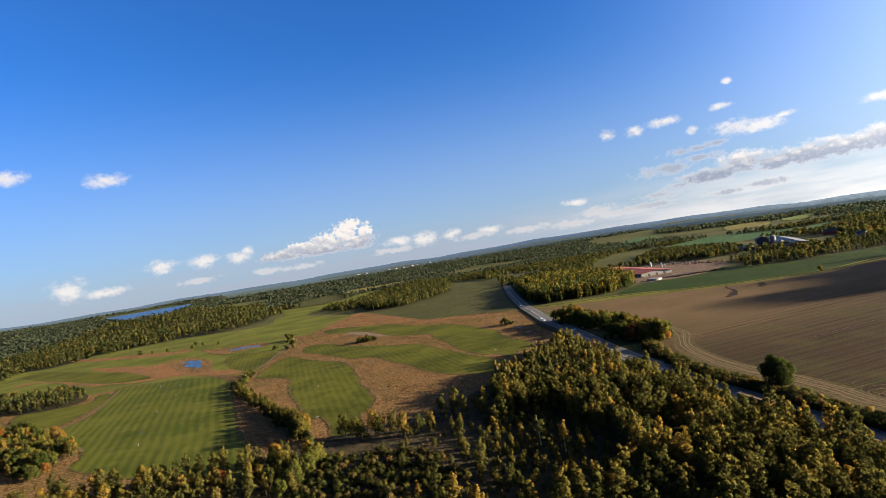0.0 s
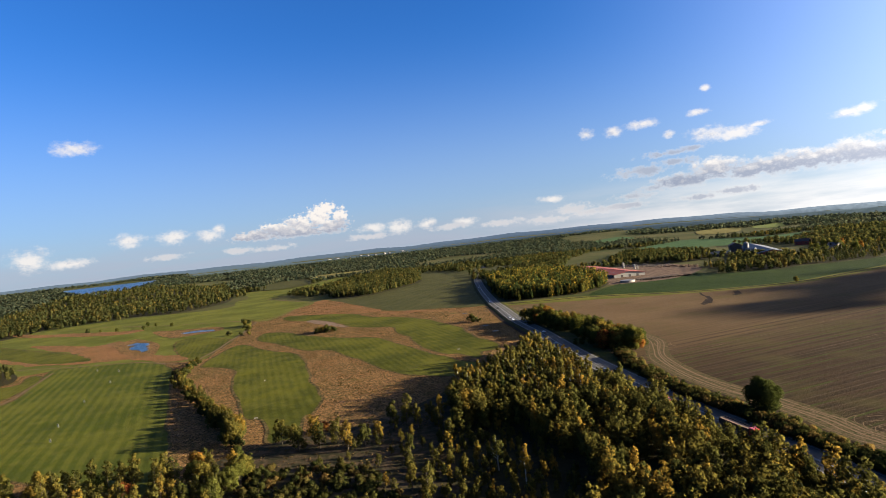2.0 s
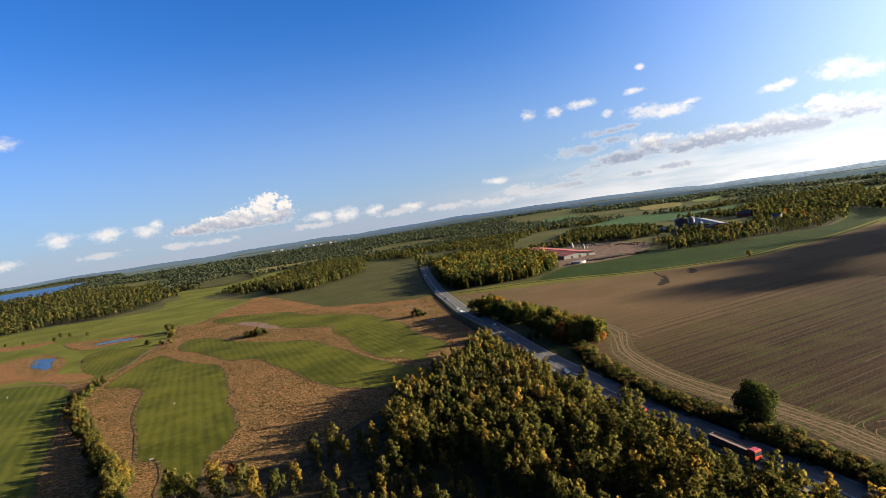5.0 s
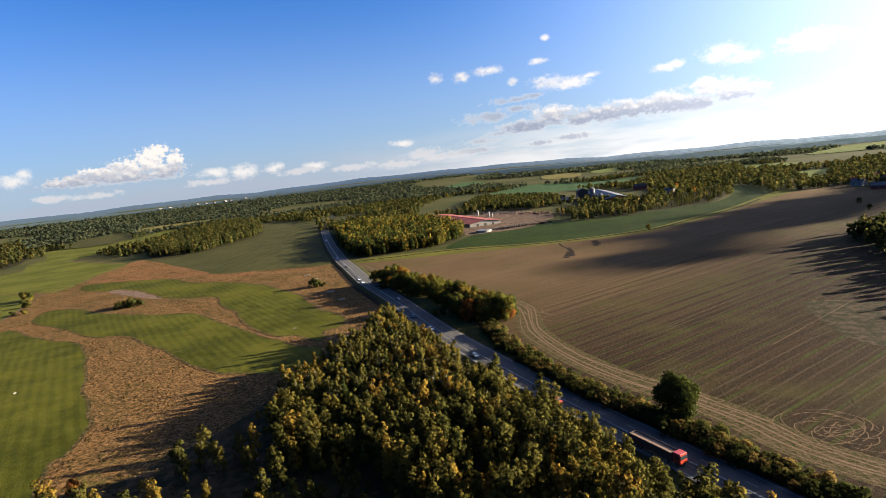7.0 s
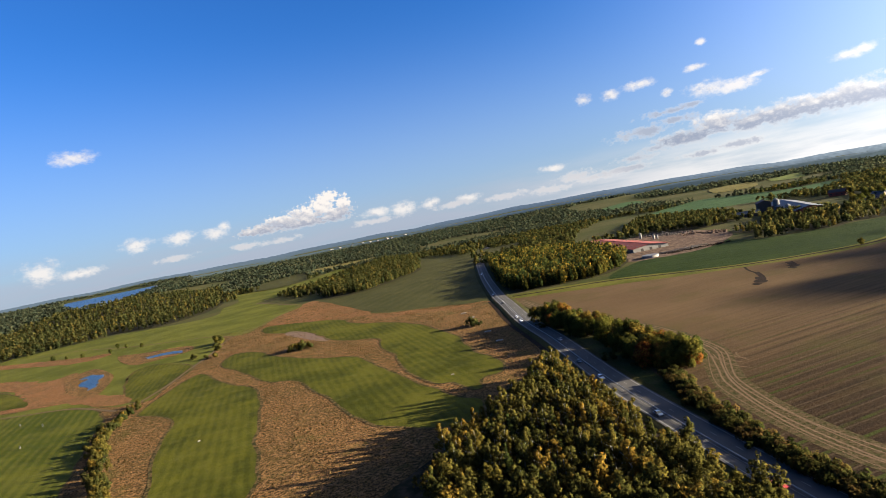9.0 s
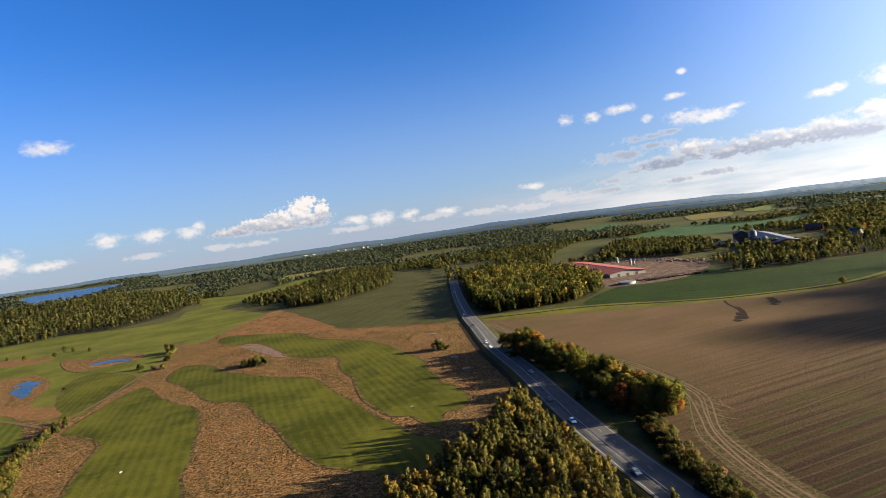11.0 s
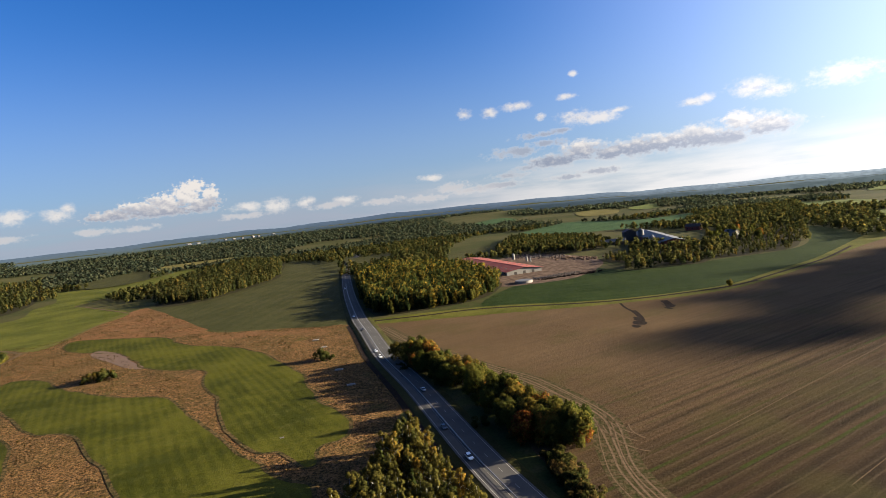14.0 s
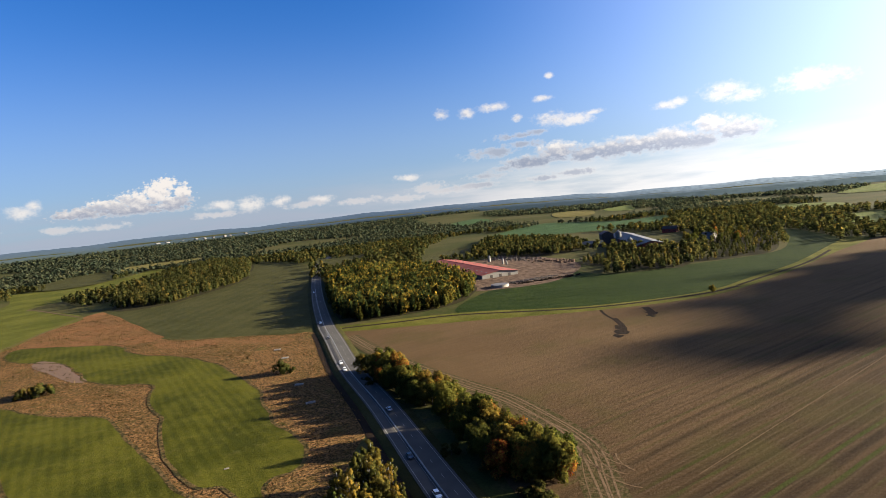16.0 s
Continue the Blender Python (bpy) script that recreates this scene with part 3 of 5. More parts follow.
GREEN_E = [(-703, 718), (-724, 770), (-541, 653), (-436, 584), (-378, 532), (-378, 514), (-445, 544), (-532, 597)]
GREEN_E2 = [(-406, 394), (-430, 437), (-374, 436), (-391, 473), (-369, 461), (-345, 414), (-334, 372), (-334, 355), (-377, 373)]
RANGE = [(-385, 488), (-372, 497), (-331, 498), (-287, 481), (-253, 448), (-229, 407), (-196, 350), (-177, 314), (-156, 279), (-142, 257), (-126, 228), (-120, 211), (-162, 221), (-228, 251), (-245, 277), (-278, 309), (-318, 342), (-322, 366), (-331, 396)]
TAN_A = [(-588, 705), (-517, 673), (-453, 639), (-436, 659), (-373, 567), (-372, 528), (-432, 584), (-519, 645)]
TAN_B = [(-622, 618), (-594, 631), (-456, 540), (-409, 523), (-365, 513), (-337, 515), (-292, 490), (-258, 476), (-264, 495), (-312, 524), (-360, 558), (-369, 546), (-375, 532), (-402, 530), (-445, 544), (-536, 602), (-629, 650)]
TAN_C = [(-832, 937), (-709, 857), (-616, 817), (-523, 779), (-473, 765), (-492, 732), (-611, 784), (-708, 831)]
LAWN = [(-680, 617), (-720, 690), (-800, 830), (-640, 880), (-475, 800), (-338, 748), (-297, 690), (-272, 612), (-258, 530), (-250, 474), (-285, 484), (-353, 498), (-385, 490), (-460, 470), (-560, 540)]
MEADOW = [(-800, 860), (-620, 868), (-475, 800), (-338, 750), (-290, 718), (-283, 759), (-290, 833), (-293, 927), (-403, 1057), (-435, 1100), (-419, 1167), (-396, 1247), (-372, 1406), (-400, 1640), (-470, 1700), (-489, 1501), (-575, 1440), (-640, 1440), (-528, 1217), (-516, 1129), (-472, 1016), (-520, 985), (-660, 985)]
HEATHER = [(-219, 673), (-211, 672), (-188, 649), (-165, 612), (-147, 586), (-158, 589), (-186, 623), (-212, 654)]

region("rough", ROUGH, 0.05, mat_rough, "tan dry rough grass between the mown fairways", "rough grass", 40)
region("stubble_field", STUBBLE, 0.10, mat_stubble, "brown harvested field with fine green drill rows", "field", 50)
region("crop_field", CROP, 0.12, mat_crop, "deep green young winter crop field", "field", 50)
region("grass_strip", VERGE_STRIP, 0.16, mat_verge, "yellow-green grass strip between two fields", "grass strip", 60)
region("olive_field", OLIVE_FIELD, 0.10, mat_olive, "dull olive-green field beside the road", "field", 60)
region("lawn", LAWN, 0.08, mat_meadow, "pale green lawn around the small pond", "lawn", 40, 6, 6.0)
for outline, mat, label in ((FAIRWAY_A, mat_fairway, "mown green fairway beside the road"), (FAIRWAY_B, mat_fairway, "striped mown fairway with wavy edges"), (FAIRWAY_C, mat_fairway, "dark green mown fairway below the gravel path"),
                            (GREEN_F, mat_fairway, "round green lawn beside the small pond"), (GREEN_E, mat_fairway, "far green fairway among dry grass"), (GREEN_E2, mat_fairway, "narrow green fairway beside the tees")):
    region("fairway", outline, 0.14, mat, label, "fairway", 40, 5, 2.0, (-1.0, 0.6, mat_edge))
region("driving_range", RANGE, 0.14, mat_range, "striped green driving range lawn", "driving range", 40, 6, 3.0, (-0.8, 0.5, mat_edge))
region("meadow", MEADOW, 0.10, mat_meadow, "long light green meadow along a wood", "meadow", 60)
for k, outline in enumerate((TAN_A, TAN_B, TAN_C)):
    region("dry_strip", outline, 0.18 + 0.03 * k, mat_rusty, "tan dry grass strip between pale fairways", "dry grass", 40, 8, 6.0)

FAR_FIELDS = [
    ([(332, 1478), (532, 1700), (638, 1460), (755, 1466), (665, 1282), (569, 1207), (432, 1284), (301, 1308)], mat_farcrop, "far green crop field paled for haze"),
    ([(323, 2096), (481, 2330), (494, 2107), (369, 1905)], mat_farcrop, "far green clearing among woods"),
    ([(963, 1392), (976, 1206), (847, 1063), (836, 1202)], mat_light, "sunlit pale green far meadow"),
    ([(763, 983), (824, 967), (674, 816), (640, 800), (695, 903)], mat_light, "sunlit pale green field behind the village")]
FAR_FIELDS += [
    ([(1120, 1890), (1156, 1613), (1045, 1496), (1016, 1705)], mat_yellow, "dry tan far field near the ridge"),
    ([(885, 2075), (1022, 2146), (877, 1860), (825, 1913)], mat_light, "far pale green clearing"),
    ([(726, 2149), (843, 2129), (736, 1839), (639, 1865)], mat_yellow, "dry tan far field among woods"),
    ([(1250, 1500), (1600, 1750), (1800, 1650), (1400, 1350)], mat_light, "wide pale far meadow"),
    ([(-585, 1879), (-475, 1926), (-375, 1930), (-377, 1790), (-469, 1736), (-537, 1675)], mat_yellow, "yellow far clearing among woods"),
    ([(-673, 1547), (-651, 1746), (-599, 1806), (-490, 1560), (-501, 1436), (-567, 1424)], mat_olive, "dull green far field between woods"),
    ([(-52, 1368), (-7, 1358), (36, 1374), (49, 1238), (-3, 1145), (-26, 1148)], mat_olive, "small far field beside the road"),
    ([(110, 1105), (163, 1180), (221, 1222), (196, 1056), (141, 1035)], mat_olive, "small far field behind the red barn")]
for n, (outline, mat, label) in enumerate(FAR_FIELDS):
    region("far_field", outline, 0.3 + 0.12 * n, mat, label, "field", 80)

YARD = [(128, 735), (147, 722), (203, 724), (250, 775), (275, 840), (264, 940), (221, 1000), (170, 985), (110, 975), (128, 850), (140, 780)]
region("farm_yard", YARD, 0.13, mat_soil, "bare reddish soil yard around the long barn", "yard", 40)

# water
POND = [(-392, 612), (-396, 628), (-376, 613), (-356, 583), (-342, 556), (-351, 558), (-370, 580)]
POND_2 = [(-375, 677), (-364, 688), (-340, 684), (-330, 669), (-350, 669), (-364, 668)]
LAKE = [(r * math.sin(radians(a)), 200 + r * math.cos(radians(a))) for a, r in ((-39.6, 1880), (-37.2, 1960), (-34.9, 2450), (-33.0, 3300), (-32.8, 4000), (-34.5, 4230), (-40.0, 4280), (-40.6, 3000))]
region("pond_bank", [(-433, 637), (-428, 652), (-419, 662), (-359, 605), (-326, 550), (-318, 525), (-356, 546), (-391, 585)], 0.30, mat_rough, "reedy bank around the pond", "pond bank", 30)
region("pond_bank", [(-440, 727), (-405, 717), (-345, 708), (-320, 670), (-340, 649), (-360, 640), (-400, 675)], 0.30, mat_rough, "dry reedy bank around the narrow pond", "pond bank", 30)
for outline, label in ((POND, "small dark blue pond with reedy banks"), (POND_2, "narrow blue pond beyond the lawn")):
    region("pond", outline, 0.36, mat_water, label, "pond", 30, 8, 9.0)
lake = region("lake", LAKE, 0.0, mat_water, "blue lake in the far woods", "lake", 200)
for v in lake.data.vertices:
    v.co.z = 32.5

# ---------------------------------------------------------------- road
road = ribbon("road", ROAD, -6.3, 6.3, 0.55, mat_asphalt, 0.0)
tagged(road, "grey asphalt country road with three lanes", "road", kind="structure")
# darker than the other verge grass: hedge shade put into the colour
mat_shade_verge = turf("roadside_grass", (0.0184, 0.0193, 0.00551), (0.0367, 0.033, 0.011), None, dry=(0.0459, 0.0344, 0.0161))
verge = ribbon("verge", ROAD, -9.0, 9.0, 0.42, mat_shade_verge, 0.38)
tagged(verge, "grassy road verge sloping to a ditch", "verge", kind="structure")
for at, wide in ((-5.4, 0.18), (5.4, 0.18), (-2.0, 0.14), (-0.8, 0.14)):
    line = ribbon("road_line", ROAD, at - wide / 2, at + wide / 2, 0.556, mat_paint)
    line.parent = road

mid = ROAD[(ROAD[:, 1] > 90) & (ROAD[:, 1] < 1000)]
reach = np.concatenate([[0], np.cumsum(np.linalg.norm(np.diff(mid, axis=0), axis=1))])
for s in np.arange(0, reach[-1] - 4, 12.0):
    at = np.array([s, s + 1.5, s + 3.0])
    dash = ribbon("lane_dash", np.stack([np.interp(at, reach, mid[:, 0]), np.interp(at, reach, mid[:, 1])], 1), 2.05, 2.2, 0.556, mat_paint)
    dash.parent = road

# ---------------------------------------------------------------- trees
def leaf_cloud(lobes, count, size, r=rng, squash=1.0):
    """Leaf clumps, three-cornered, spread over the skins of lobes (x, y, z, radius)."""
    lobes = np.array(lobes, float)
    pick = r.choice(len(lobes), count, p=lobes[:, 3] ** 2 / (lobes[:, 3] ** 2).sum())
    d = r.normal(size=(count, 3))
    d[:, 2] += 0.25
    d /= np.linalg.norm(d, axis=1)[:, None]
    c = lobes[pick, :3] + d * (lobes[pick, 3] * r.uniform(0.62, 1.08, count))[:, None] * (1, 1, squash)
    nrm = d + r.normal(size=(count, 3)) * 0.45
    nrm /= np.linalg.norm(nrm, axis=1)[:, None]
    u = np.cross(nrm, r.normal(size=(count, 3)))
    u /= np.linalg.norm(u, axis=1)[:, None]
    w = np.cross(nrm, u)
    s = size * r.uniform(0.6, 1.3, count)[:, None]
    k = r.uniform(0.75, 1.3, (3, count, 1))
    v = np.stack([c - u * s * k[0] * 1.1, c + u * s * 0.6 - w * s * k[1] + nrm * s * 0.2, c + u * s * 0.6 + w * s * k[2] + nrm * s * 0.2], 1)
    axis = lobes[:, :2].mean(0)
    reach = np.abs(lobes[:, :2] - axis).max() + lobes[:, 3].max()
    out = np.column_stack([(c[:, :2] - axis) / reach, np.zeros(count)])
    lean = d * 0.65 + out * 0.8 + (0, 0, 0.20)
    lean /= np.linalg.norm(lean, axis=1)[:, None]
    return v.reshape(-1, 3), np.repeat(lean, 3, axis=0)


def birch_lobes(h, w, r):
    out = [(0, 0, h * 0.5, w * 0.30), (0, 0, h * 0.70, w * 0.24)]
    for i in range(18):
        f = i / 17
        z = h * (0.20 + 0.72 * f)
        wide = w * 0.5 * (0.45 + 0.55 * math.sin(math.pi * min(1, 0.25 + 0.58 * f))) * (1.0 - 0.35 * f ** 4)
        a = r.uniform(0, 6.28)
        off = wide * r.uniform(0.4, 0.85)
        out.append((math.cos(a) * off, math.sin(a) * off, z, w * r.uniform(0.12, 0.21) * (1.05 - 0.3 * f)))
    return out


def broad_lobes(h, w, r, n=16):
    out = [(0, 0, h * 0.55, w * 0.33)]
    for i in range(n + 8):
        a, f = r.uniform(0, 6.28), r.uniform(0, 1)
        z = h * (0.16 + 0.72 * f)
        off = w * 0.38 * math.sqrt(max(0.05, 1 - (2 * f - 0.75) ** 2 * 0.6)) * r.uniform(0.55, 1)
        out.append((math.cos(a) * off, math.sin(a) * off, z, w * r.uniform(0.09, 0.19)))
    return out


def spruce_lobes(h, w, r):
    return [(r.normal() * 0.15, r.normal() * 0.15, h * (0.14 + 0.84 * f), max(0.25, w * 0.5 * (1.02 - f))) for f in np.linspace(0, 1, 9)]


def larch_lobes(h, w, r):
    """A narrow pointed crown, widest a third of the way up."""
    out = []
    for f in np.linspace(0, 1, 8):
        rad = w * 0.5 * (0.55 + 0.45 * math.sin(math.pi * min(1.0, f * 1.1 + 0.15))) * (1.0 - 0.72 * f ** 1.6)
        out.append((r.normal() * 0.18 * rad, r.normal() * 0.18 * rad, h * (0.2 + 0.76 * f), rad * r.uniform(0.85, 1.1)))
    return out


def trunk_mesh(name, h, r0, mat, r, limbs=5):
    bm = bmesh.new()

    def limb(a, b, ra, rb):
        a, b = Vector(a), Vector(b)
        q = (b - a).to_track_quat("Z", "Y")
        rings = [[bm.verts.new(c + q @ Vector((math.cos(k * 1.2566) * rad, math.sin(k * 1.2566) * rad, 0))) for k in range(5)] for c, rad in ((a, ra), (b, rb))]
        for k in range(5):
            bm.faces.new((rings[0][k], rings[0][(k + 1) % 5], rings[1][(k + 1) % 5], rings[1][k]))

    bend = r.normal(size=2) * 0.25
    limb((0, 0, -0.3), (bend[0], bend[1], h * 0.45), r0, r0 * 0.65)
    limb((bend[0], bend[1], h * 0.45), (0, 0, h * 0.88), r0 * 0.65, r0 * 0.15)
    for i in range(limbs):
        a, z = r.uniform(0, 6.28), h * r.uniform(0.28, 0.6)
        out = h * r.uniform(0.12, 0.2)
        limb((bend[0], bend[1], z), (math.cos(a) * out, math.sin(a) * out, z + out * 0.9), r0 * 0.4, r0 * 0.1)
    me = bpy.data.meshes.new(name)
    bm.to_mesh(me)
    bm.free()
    me.materials.append(mat)
    return me


def tree(name, lobes, h, leaf_count, leaf_size, leaf_mat, bark, label, category, group, squash=1.0):
    """A tree at the origin: trunk with limbs, and a crown of leaf clumps."""
    root = new(name)
    root.empty_display_size = 0.5
    t = new("trunk", trunk_mesh("trunk", h, h * 0.017 + 0.05, bark, rng))
    v, lean = leaf_cloud(lobes, leaf_count, leaf_size, rng, squash)
    c = new("crown", leaf_mesh("crown", v, lean, leaf_mat))
    t.parent = c.parent = root
    return tagged(root, label, category, group)


def scatter(outline, gap, seed, keep=None):
    """Places inside an outline, about gap apart, unevenly."""
    r = np.random.default_rng(seed)
    o = np.array(outline, float)
    lo, hi = o.min(0), o.max(0)
    gx, gy = np.meshgrid(np.arange(lo[0], hi[0], gap), np.arange(lo[1], hi[1], gap))
    p = np.stack([gx.ravel(), gy.ravel()], 1) + r.uniform(-0.45, 0.45, (gx.size, 2)) * gap
    p = p[inside(p, o)]
    return p if keep is None else p[keep(p)]


def join_trees(name, places, lobe_makers, leaf_count, leaf_size, mat, label, category, seed, heights, width):
    """A wood as one mesh of many small trees."""
    r = np.random.default_rng(seed)
    kinds = []
    for maker in lobe_makers:
        kinds.append(leaf_cloud(maker(1.0, width, r), leaf_count, leaf_size, r))
    out, faced = [], []
    which = r.integers(0, len(kinds), len(places))
    hs, turn = r.uniform(*heights, len(places)), r.uniform(0, 6.28, len(places))
    ground_z = land(places[:, 0], places[:, 1])
    for (x, y), k, h, a, z in zip(places, which, hs, turn, ground_z):
        v, n = kinds[k][0] * h, kinds[k][1]
        faced.append(np.column_stack([n[:, 0] * math.cos(a) - n[:, 1] * math.sin(a), n[:, 0] * math.sin(a) + n[:, 1] * math.cos(a), n[:, 2]]))
        out.append(np.column_stack([v[:, 0] * math.cos(a) - v[:, 1] * math.sin(a) + x, v[:, 0] * math.sin(a) + v[:, 1] * math.cos(a) + y, v[:, 2] + z]))
    v = np.concatenate(out)
    ob = new(name, leaf_mesh(name, v, np.concatenate(faced), mat))
    return tagged(ob, label, category, kind="stuff")

mat_thicket = material("thicket_brush", lambda g, at: (g.mix(g.span(g.noise(at, 0.25, 5), 0.4, 0.65), (0.016, 0.015, 0.007), (0.042, 0.029, 0.017)), g.noise(at, 0.8, 4)), 0.95, 0.3)

mat_larch = foliage("larch_needles", [(0.0, (0.012, 0.019, 0.007)), (0.40, (0.024, 0.030, 0.008)), (0.68, (0.060, 0.054, 0.011)), (1.0, (0.150, 0.098, 0.015))], False, 4.2)

# ---------------------------------------------------------------- woods
def off_road(p, clear):
    d = np.min(np.linalg.norm(p[:, None] - ROAD[None], axis=2), axis=1)
    return d > clear


def near_side(p, clear):
    """Places on the lawn side of the road, clear of it."""
    xr = np.interp(p[:, 1], ROAD[:, 1], ROAD[:, 0])
    return p[:, 0] < xr - clear


GROVE = [(2, 345), (10, 374), (22, 390), (30, 372), (33, 350), (41, 316), (49, 283), (57, 256), (62, 226), (66, 205), (73, 188), (86, 165), (97, 135), (105, 118), (-5, 118), (-10, 170), (-16, 200), (-19, 223), (-22, 255), (-24, 285), (-22, 312), (-8, 335)]
HOLLOW = [(-26, 236), (-8, 246), (8, 240), (18, 212), (20, 186), (18, 165), (-30, 160)]
places = scatter(GROVE, 4.3, 11, lambda p: near_side(p, 13) & off_road(p, 12) & ((p[:, 1] > 205) | (p[:, 0] > 42) | (np.arange(len(p)) % 5 < 3)))
places = places[~inside(places, HOLLOW)]
order = np.argsort(-places[:, 1] + 0.6 * np.abs(places[:, 0] - 20))
singles, rest = places[order[:280]], places[order[280:]]

birches = [tree("birch_tree", birch_lobes(h, w, rng), h, 1050, 0.29, mat_birchleaf, mat_birch, "slender birch tree turning yellow-green in the roadside grove", "tree", "trees of the roadside grove") for h, w in ((13.2, 5.4), (12.2, 5.8), (13.6, 5.0), (11.4, 5.4))]
aspens = [tree("aspen_tree", birch_lobes(h, w, rng), h, 1000, 0.28, mat_birchleaf, mat_bark, "yellow-green aspen tree among dry grass", "tree", "trees about the lawns") for h, w in ((13.5, 6.2), (12.0, 5.6))]
young = [tree("young_aspen_tree", birch_lobes(h, w, rng), h, 700, 0.34, mat_birchleaf, mat_bark, "young yellow-green aspen beside the lawns", "tree", "young aspens beside the lawns") for h, w in ((11.5, 7.6), (10.5, 7.0))]
oaks = [tree("oak_tree", broad_lobes(14.0, 14.5, rng, 26), 14.0, 9000, 0.30, mat_backlit_oak, mat_bark, "solitary oak in darkened backlit green beside the field edge", "tree", "", 0.95)]
maples = [tree("maple_tree", broad_lobes(h, w, rng, 13), h, 1900, 0.33, mat_mapleleaf, mat_bark, "leafy maple with orange and yellow autumn leaves in a roadside row", "tree", "trees of the roadside row") for h, w in ((12.5, 11.0), (11.5, 10.0), (10.5, 9.5))]
hedgetrees = [tree("hedge_tree", broad_lobes(h, w, rng, 13), h, 1900, 0.34, mat_oakleaf, mat_bark, "dense green broadleaf tree in a roadside row", "tree", "trees of the roadside row") for h, w in ((12.0, 11.5), (11.0, 10.0))]
def shrubs(name, label, category, group):
    return [tree(name, [(r2[0], r2[1], 0.9 + 0.5 * k, 1.0) for k, r2 in enumerate(rng.normal(size=(4, 2)) * 0.8)], 2.6, 300, 0.28, mat_bushleaf, mat_bark, label, category, group) for _ in range(3)]


bushes = shrubs("bush", "rounded green bush among dry grass", "bush", "bushes on the lawns")
def low_shrub(name, label, category, group):
    return [tree(name, [(a, b, 0.5 + 0.35 * (k % 4), 0.8) for k, (a, b) in enumerate(rng.normal(size=(8, 2)) * 1.15)], 1.9, 520, 0.21, mat_hedgeleaf, mat_bark, label, category, group) for _ in range(3)]


mat_hedgeleaf = foliage("hedge_leaves", [(0.0, (0.020, 0.024, 0.007)), (0.55, (0.036, 0.034, 0.009)), (1.0, (0.085, 0.052, 0.017))])
hedge_shrubs = low_shrub("hedge_shrub", "low green and yellowing hedge shrub beside the road", "shrub", "hedge along the road")
willow_shrubs = low_shrub("willow_shrub", "grey-green willow shrub in damp undergrowth", "shrub", "willow thicket")
spruces = [tree("spruce_tree", spruce_lobes(h, w, rng), h, 1100, 0.45, mat_oakleaf, mat_bark, "dark green spruce among lighter birches", "tree", "trees of the roadside grove") for h, w in ((13.0, 4.6),)]


def plant(kind, x, y, size=1.0, turn=None, first=set()):
    """Sets a kind of tree out: its first stands itself, the others are copies."""
    stand = pose(x, y, float(land(x, y)), 0, 0, rng.uniform(0, 360) if turn is None else turn)
    if kind.name in first:
        return copy_thing(kind, stand @ Matrix.Diagonal((size, size, size * rng.uniform(0.92, 1.08), 1)))
    first.add(kind.name)
    kind.matrix_basis = stand
    return kind


def edge_low(x, y):
    """Trees are lower towards the road and in the wet hollow."""
    gap = np.interp(y, ROAD[:, 1], ROAD[:, 0]) - x
    return np.interp(gap, [11, 15, 20], [0.55, 0.85, 1.0])


for x, y in singles:
    k = spruces[0] if rng.uniform() < 0.03 else birches[rng.integers(0, 4)]
    plant(k, x, y, rng.uniform(0.72, 1.14) * (0.98 + 0.22 * noise.noise((x * 0.05, y * 0.05, 3.0))) * float(edge_low(x, y)))
join_trees("birch_grove", rest, [birch_lobes] * 6, 700, 0.026, mat_grove, "dense autumn birch grove beside the road", "grove", 21, (8.0, 15.0), 0.44)
join_trees("wet_thicket", scatter(HOLLOW, 4.8, 15), [birch_lobes] * 3, 300, 0.045, mat_grove, "shaded lower birches in a wet hollow", "thicket", 22, (3.5, 6.5), 0.55)
for x, y, size in ((-4, 208, 0.95), (4, 196, 0.9), (-21, 236, 0.8), (-27, 262, 0.85), (-18, 268, 0.75)):
    plant(birches[rng.integers(0, 4)], x, y, size)
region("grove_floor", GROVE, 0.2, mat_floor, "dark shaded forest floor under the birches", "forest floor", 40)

# the roadside row with autumn colours
ROW_TREES = smooth_line([(28, 508), (35, 484), (43, 460), (52, 438), (58, 414), (62, 396), (66, 376), (72, 366)], 5)
for i, (x, y) in enumerate(ROW_TREES):
    thin = 0.55 if 17 <= i <= 20 else 1.0
    for k in range(3):
        kind = maples[rng.integers(0, 3)] if rng.uniform() < 0.88 else hedgetrees[rng.integers(0, 2)]
        plant(kind, x + (k - 0.8) * 4.2 + rng.normal() * 1.8, y + rng.normal() * 3.2, rng.uniform(0.85, 1.22) * thin)
    for k in range(1):
        plant(hedge_shrubs[rng.integers(0, 3)], x + rng.normal() * 5.0, y + rng.normal() * 3.0, rng.uniform(0.9, 2.0) * (0.6 + 0.4 * thin))
for x, y, s in ((72, 384, .9), (78, 378, .95), (80, 370, .9), (75, 366, 1.0), (68, 392, .8)):
    plant(hedgetrees[rng.integers(0, 2)] if s != .95 else maples[1], x, y, s)
plant(oaks[0], 90, 238, 1.0)

HEDGE = smooth_line([(66, 356), (65, 335), (69, 296), (74, 270), (80, 250), (86, 234), (90, 220), (94, 203), (103, 178), (116, 144), (130, 105)], 8)
for x, y in HEDGE:
    for k in range(3):
        plant(hedge_shrubs[rng.integers(0, 3)], x + rng.normal() * 0.7, y + rng.uniform(-1.8, 1.8), rng.uniform(1.45, 1.85) * (0.92 + 0.2 * noise.noise((x * 0.1, y * 0.1, 5.0))))

